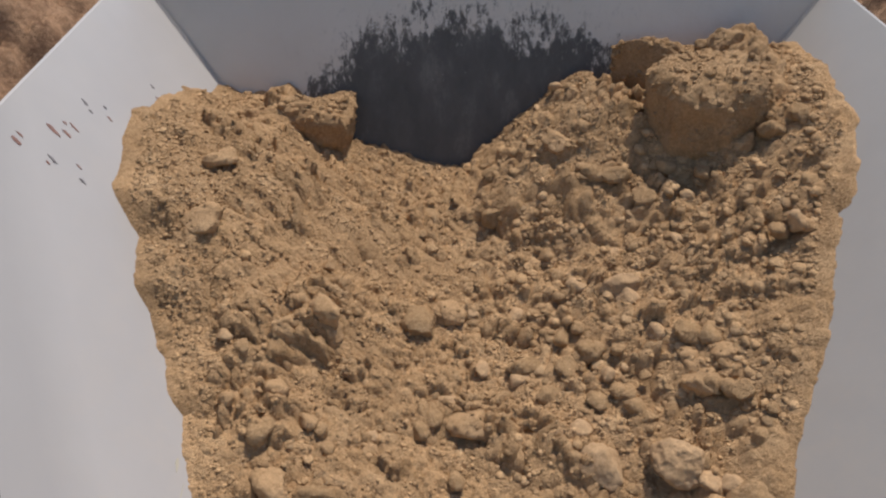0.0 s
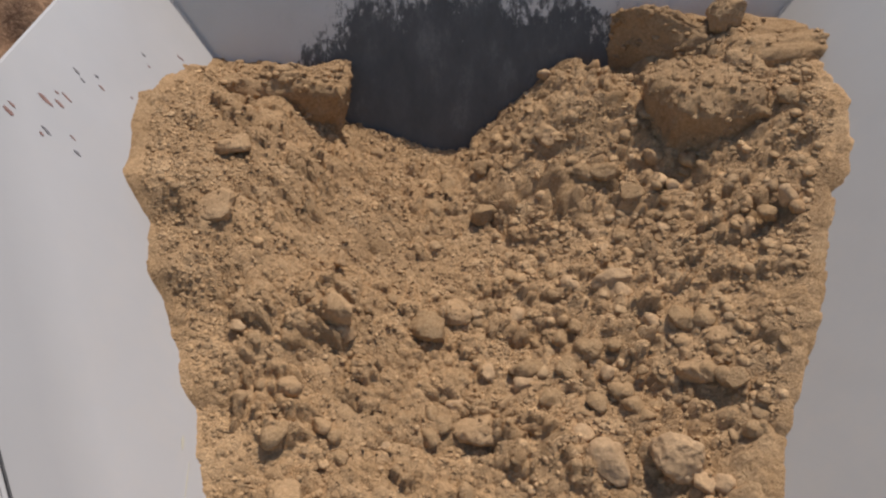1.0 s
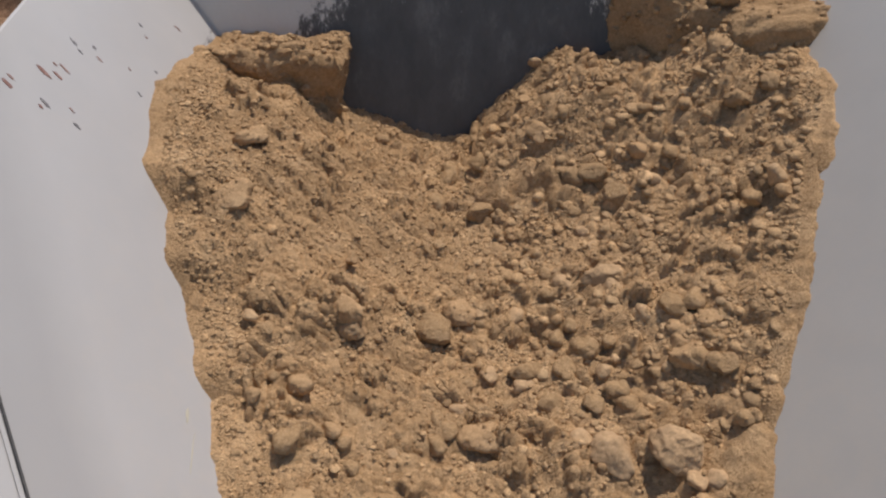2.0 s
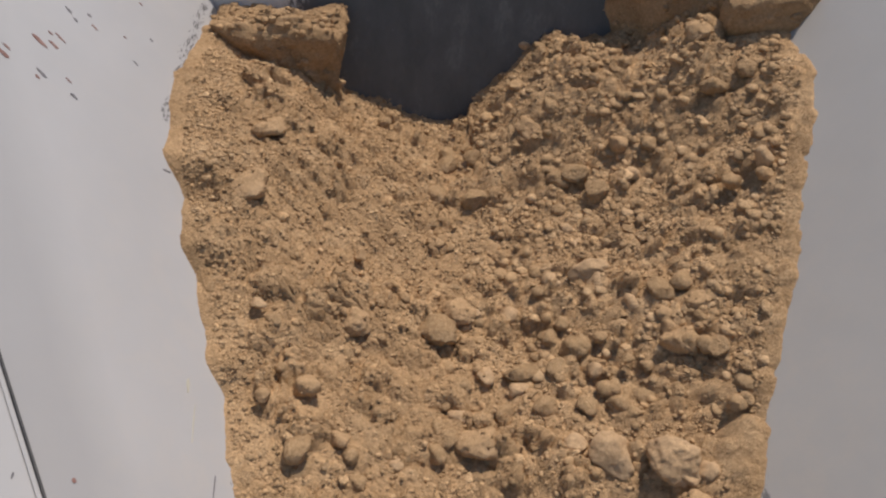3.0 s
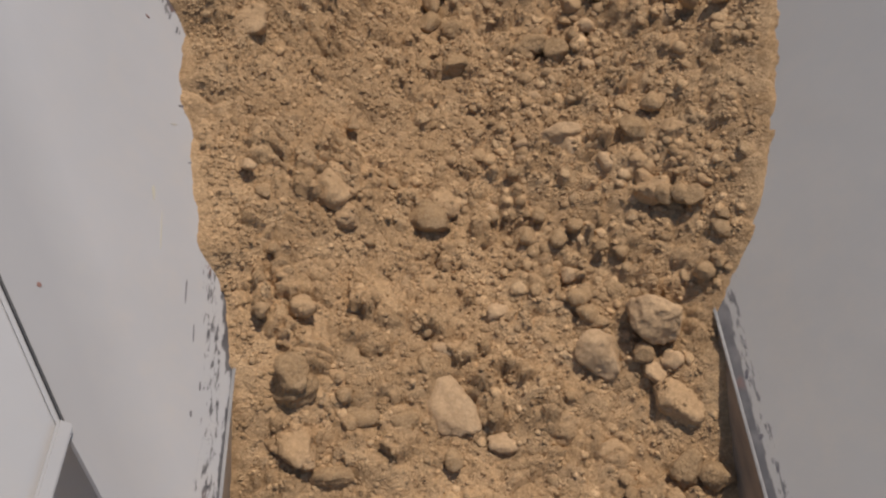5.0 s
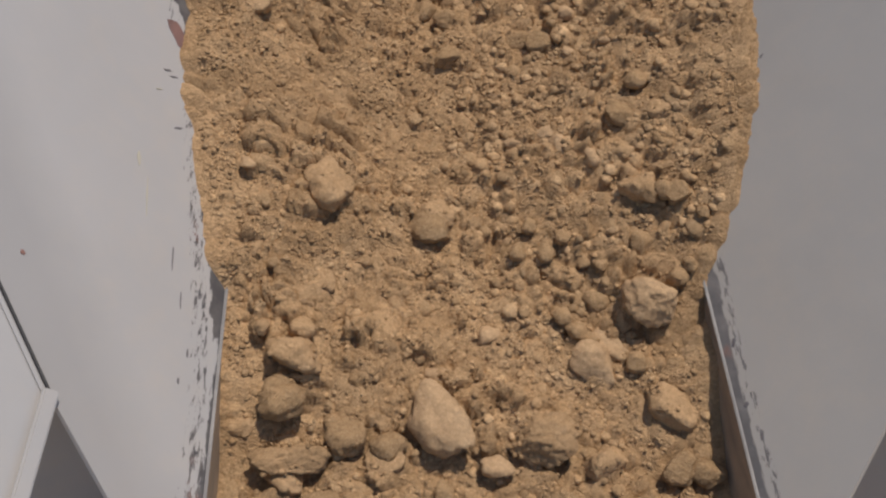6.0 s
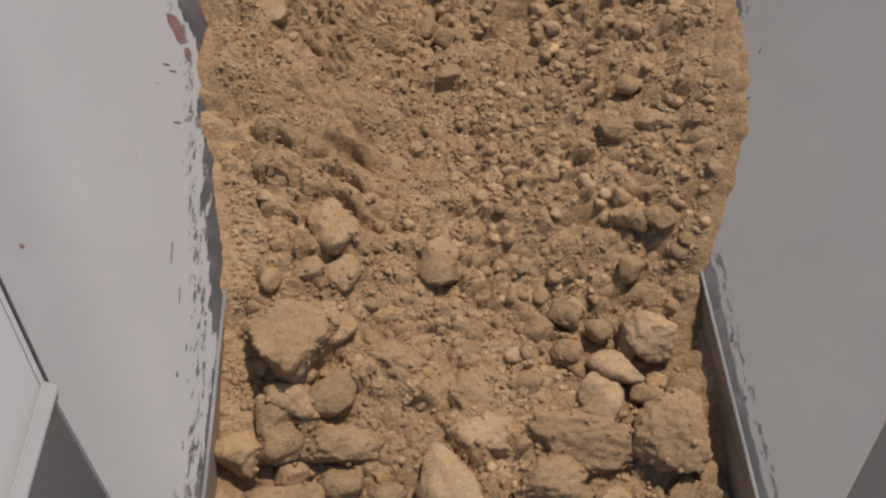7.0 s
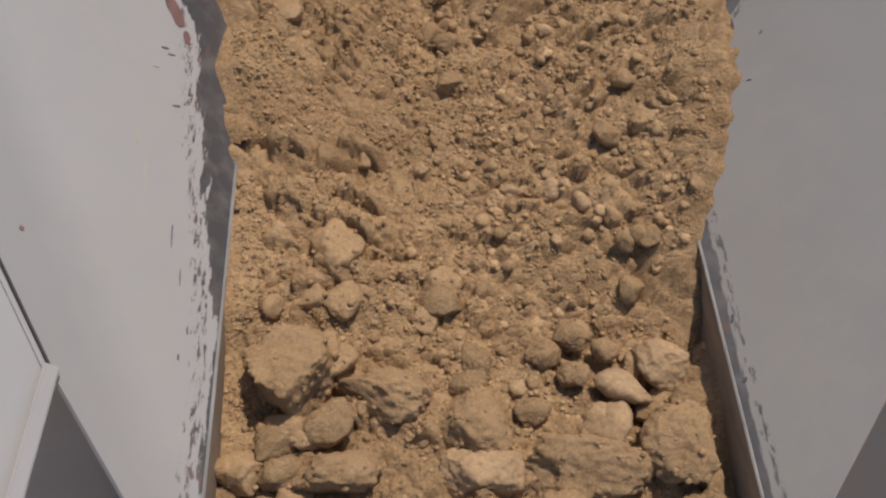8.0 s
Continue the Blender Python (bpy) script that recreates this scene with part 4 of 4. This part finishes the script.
stone(4.5, 0.397, 1.207, 0.054, 0.058, "clod", 0.07, -40, bury=0.99)
stone(4.5, 0.401, 1.158, 0.053, 0.048, "clod", 0.07, -30, bury=0.94)
stone(4.5, -0.218, 0.927, 0.035, 0.035, "cob", 0.17, -40, bury=0.71)
stone(4.5, 0.416, 1.496, 0.036, 0.035, "lime", 0.20, 40, bury=1.28)
stone(4.5, -0.283, 1.360, 0.039, 0.049, "clod", 0.07, -20, bury=1.14)
stone(4.5, -0.228, 1.234, 0.032, 0.038, "clod", 0.07, -10, bury=1.01)
stone(4.5, 0.024, 1.454, 0.048, 0.060, "clod", 0.07, 10, bury=1.23)
stone(4.5, 0.164, 1.162, 0.038, 0.042, "cob", 0.17, 35, bury=0.94)
stone(4.5, 0.200, 1.089, 0.049, 0.054, "cob", 0.17, -10, bury=0.87)
stone(4.5, 0.247, 1.107, 0.038, 0.057, "cob", 0.17, -25, bury=0.89)
stone(4.5, 0.132, 1.113, 0.050, 0.054, "cob", 0.17, -10, bury=0.89)
# stones whose way is known in full
stone(0, 0.388, 1.070, 0.141, 0.145, "lime", 0.08, 10, 0.80, seed=23, way=((0, 0.622, 1.070), (1.5, 0.639, 1.021), (3, 0.672, 0.933), (3.5, 0.686, 0.862), (4, 0.727, 0.836), (4.5, 0.722, 0.819), (6, 0.770, 0.752), (6.5, 0.780, 0.741), (7, 0.741, 0.670), (8, 0.784, 0.587)))
stone(0, 0.227, 1.103, 0.125, 0.115, "lime", 0.08, -35, 0.7, seed=12, way=((0, 0.356, 1.103), (1.5, 0.384, 1.044), (3, 0.436, 0.961), (3.5, 0.435, 0.905), (4, 0.489, 0.848), (4.5, 0.492, 0.796), (6, 0.505, 0.647), (7, 0.537, 0.575), (8, 0.525, 0.470)))
stone(0, -0.191, 1.500, 0.115, 0.110, "cob", 0.12, -15, 0.8, way=((0, -0.221, 1.500), (1.5, -0.204, 1.399), (3, -0.203, 1.310), (3.5, -0.169, 1.263), (4, -0.178, 1.228), (4.5, -0.161, 1.159), (6, -0.139, 1.000), (6.5, -0.117, 0.934)))
stone(0, 0.024, 1.897, 0.088, 0.085, "cob", 0.30, 15, 0.8, way=((0, 0.026, 1.897), (1.5, -0.013, 1.828), (3, -0.018, 1.753), (3.5, -0.023, 1.751)))
stone(0, 0.034, 2.033, 0.080, 0.078, "cob", 0.30, 0, 0.8, way=((0, 0.036, 2.033), (1.5, 0.001, 1.996), (3, 0.001, 1.913), (4, -0.009, 1.883), (4.5, -0.015, 1.771)))
stone(0, 0.742, 1.578, 0.062, 0.064, "lime", 0.40, 0, 0.9, way=((0, 0.894, 1.578), (1.5, 0.877, 1.606), (3, 0.889, 1.602), (4, 0.885, 1.594), (4.5, 0.864, 1.553)))
stone(6, -0.293, 1.042, 0.110, 0.150, "clod", 0.15, -22, 0.75, emerge=1.13, way=((6, -0.513, 1.042), (6.5, -0.523, 1.003), (7, -0.546, 0.928), (7.5, -0.552, 0.908), (8, -0.541, 0.874)))
# a few more
stone(6, -0.07, 1.03, 0.105, 0.079, "clod", 0.15)
stone(6, 0.44, 1.00, 0.056, 0.056, "cob", 0.3)
stone(6, 0.13, 1.18, 0.048, 0.048, "cob", 0.3)

# caked blocks against the back plate: a ledge at each side, and a bulge that slumps
block(-0.520, 2.20, 0.25, 0.22, 0.46, 0.420, ((0, 0), (1.5, 0), (3, -0.02), (4.5, -0.10), (8, -0.3)), 0.10, 0.06, 1.15, 0.0, 1.0, (-0.3, 0))
block(0.570, 2.21, 0.32, 0.26, 0.50, 0.575, ((0, 0), (4.5, 0), (8, -0.35)), 0.0, -0.09, 0.95, 0.7, 1.0)
block(0.750, 2.17, 0.12, 0.28, 0.40, 0.590, ((0, 0), (4.5, 0), (8, -0.35)), 0.1, 0.0, 1.0, 0.0, 2.0)
block(0.610, 2.03, 0.28, 0.28, 0.50, 0.590, ((0, 0), (0.6, -0.03), (1.0, -0.10), (1.5, -0.26), (2.5, -0.44), (8, -0.9)), 0.80, 0.0, 0.75, 0.0, 0.0, (0, 0.3))
ledge_clod = rock_mesh("soil_clod", 77, (0.135, 0.12, 0.12), 0.5, 2.2, 5)
ledge_clod.materials.append(CLOD)
lump = tagged(new("soil_clod", ledge_clod), "crumbly lump of caked sandy soil on the ledge", "clod", "clods in the hopper")
MOVES.append((lump, [(0, pose(0.71, 2.22, 0.590)), (4.5, pose(0.71, 2.22, 0.590)), (8, pose(0.71, 2.22, 0.240))]))

# coarse lumps that come up along the front as the fines run off
front = random.Random(21)
for _ in range(24):
    lx, ly = front.uniform(-0.44, 0.44), front.uniform(0.32, 0.78)
    size = front.uniform(0.045, 0.10)
    stone(8, lx, ly, size, size * front.uniform(0.7, 1.0), front.choice(("clod", "clod", "cob")), front.uniform(0.0, 0.25), front.uniform(0, 180), 0.75, seed=front.randrange(999), emerge=ly + 0.08)
# loose lumps strewn over the slope, more of them on the stony side
scatter = random.Random(5)
for _ in range(26):
    ls, ly = scatter.uniform(-0.85, 0.92), scatter.uniform(0.35, 2.05)
    if ls < 0 and scatter.random() < 0.5:
        continue
    size = 0.022 + 0.034 * scatter.random() ** 2
    lx = ls * float(half_width(ls, ly, 4.0))
    stone(4.0, lx, ly, size, size * scatter.uniform(0.75, 1.15), scatter.choice(("clod", "cob", "cob")), scatter.uniform(0.05, 0.35), scatter.uniform(0, 180), 0.8, seed=scatter.randrange(999))


# ---- surroundings ----
def heap(name, cx, cy, rx, ry, top, base, seed, label):
    """A mound of dug earth with lumps."""
    bm = bmesh.new()
    n = 170
    grid = []
    for i in range(n + 1):
        row = []
        for j in range(n + 1):
            u, v = 2 * i / n - 1, 2 * j / n - 1
            d = math.hypot(u, v)
            p = Vector((cx + u * rx, cy + v * ry, 0))
            k = max(0.0, 1 - d) ** 0.8
            q = Vector((p.x * 3 + seed, p.y * 3, 0))
            lump = noise.fractal(q, 0.7, 2.1, 6) + 0.35 * abs(noise.noise(q * 2.2)) + 0.25 * abs(noise.noise(q * 5.1))
            p.z = base + (top - base) * k + lump * 0.2 * min(1, k * 4) - (0.05 if d >= 1 else 0)
            row.append(bm.verts.new(p))
        grid.append(row)
    for i in range(n):
        for j in range(n):
            bm.faces.new((grid[i][j], grid[i + 1][j], grid[i + 1][j + 1], grid[i][j + 1]))
    me = bpy.data.meshes.new(name)
    bm.to_mesh(me)
    bm.free()
    me.materials.append(GROUND)
    ob = finish(new(name, me), smooth=True)
    return tagged(ob, label, "mound")


GROUND_Z = -1.3
gm = bmesh.new()
n = 60
ring = []
for i in range(n + 1):
    row = []
    for j in range(n + 1):
        u, v = 2 * i / n - 1, 2 * j / n - 1
        x, y = math.copysign(abs(u) ** 4, u) * 900 + u * 12, math.copysign(abs(v) ** 4, v) * 900 + v * 12
        z = GROUND_Z + 0.06 * noise.noise(Vector((x * 0.6, y * 0.6, 0))) * min(1, 40 / (1 + math.hypot(x, y)))
        row.append(gm.verts.new((x, y, z)))
    ring.append(row)
for i in range(n):
    for j in range(n):
        gm.faces.new((ring[i][j], ring[i + 1][j], ring[i + 1][j + 1], ring[i][j + 1]))
ground = part("ground", gm, DRY, None, "", True)
tagged(ground, "bare trampled sandy earth around the hopper", "ground", kind="structure")
heap("earth_mound", -3.0, 4.3, 2.4, 3.0, 0.30, GROUND_Z - 0.05, 3.0, "brown mound of dug earth beside the hopper")
heap("earth_mound", 3.0, 4.4, 2.4, 3.0, 0.20, GROUND_Z - 0.05, 9.0, "brown mound of dug earth behind the hopper")
# legs that carry the hopper
for lx in (-0.62, 0.62):
    for ly in (0.3, 2.0):
        part("leg", slab([(lx - 0.05, ly - 0.05, -0.05), (lx + 0.05, ly - 0.05, -0.05), (lx + 0.05, ly + 0.05, -0.05), (lx - 0.05, ly + 0.05, -0.05)], (0, 0, GROUND_Z), 0.004), PAINT, hopper)


def motions():
    for ob, rows in MOVES:
        walk(ob, rows)


motions()
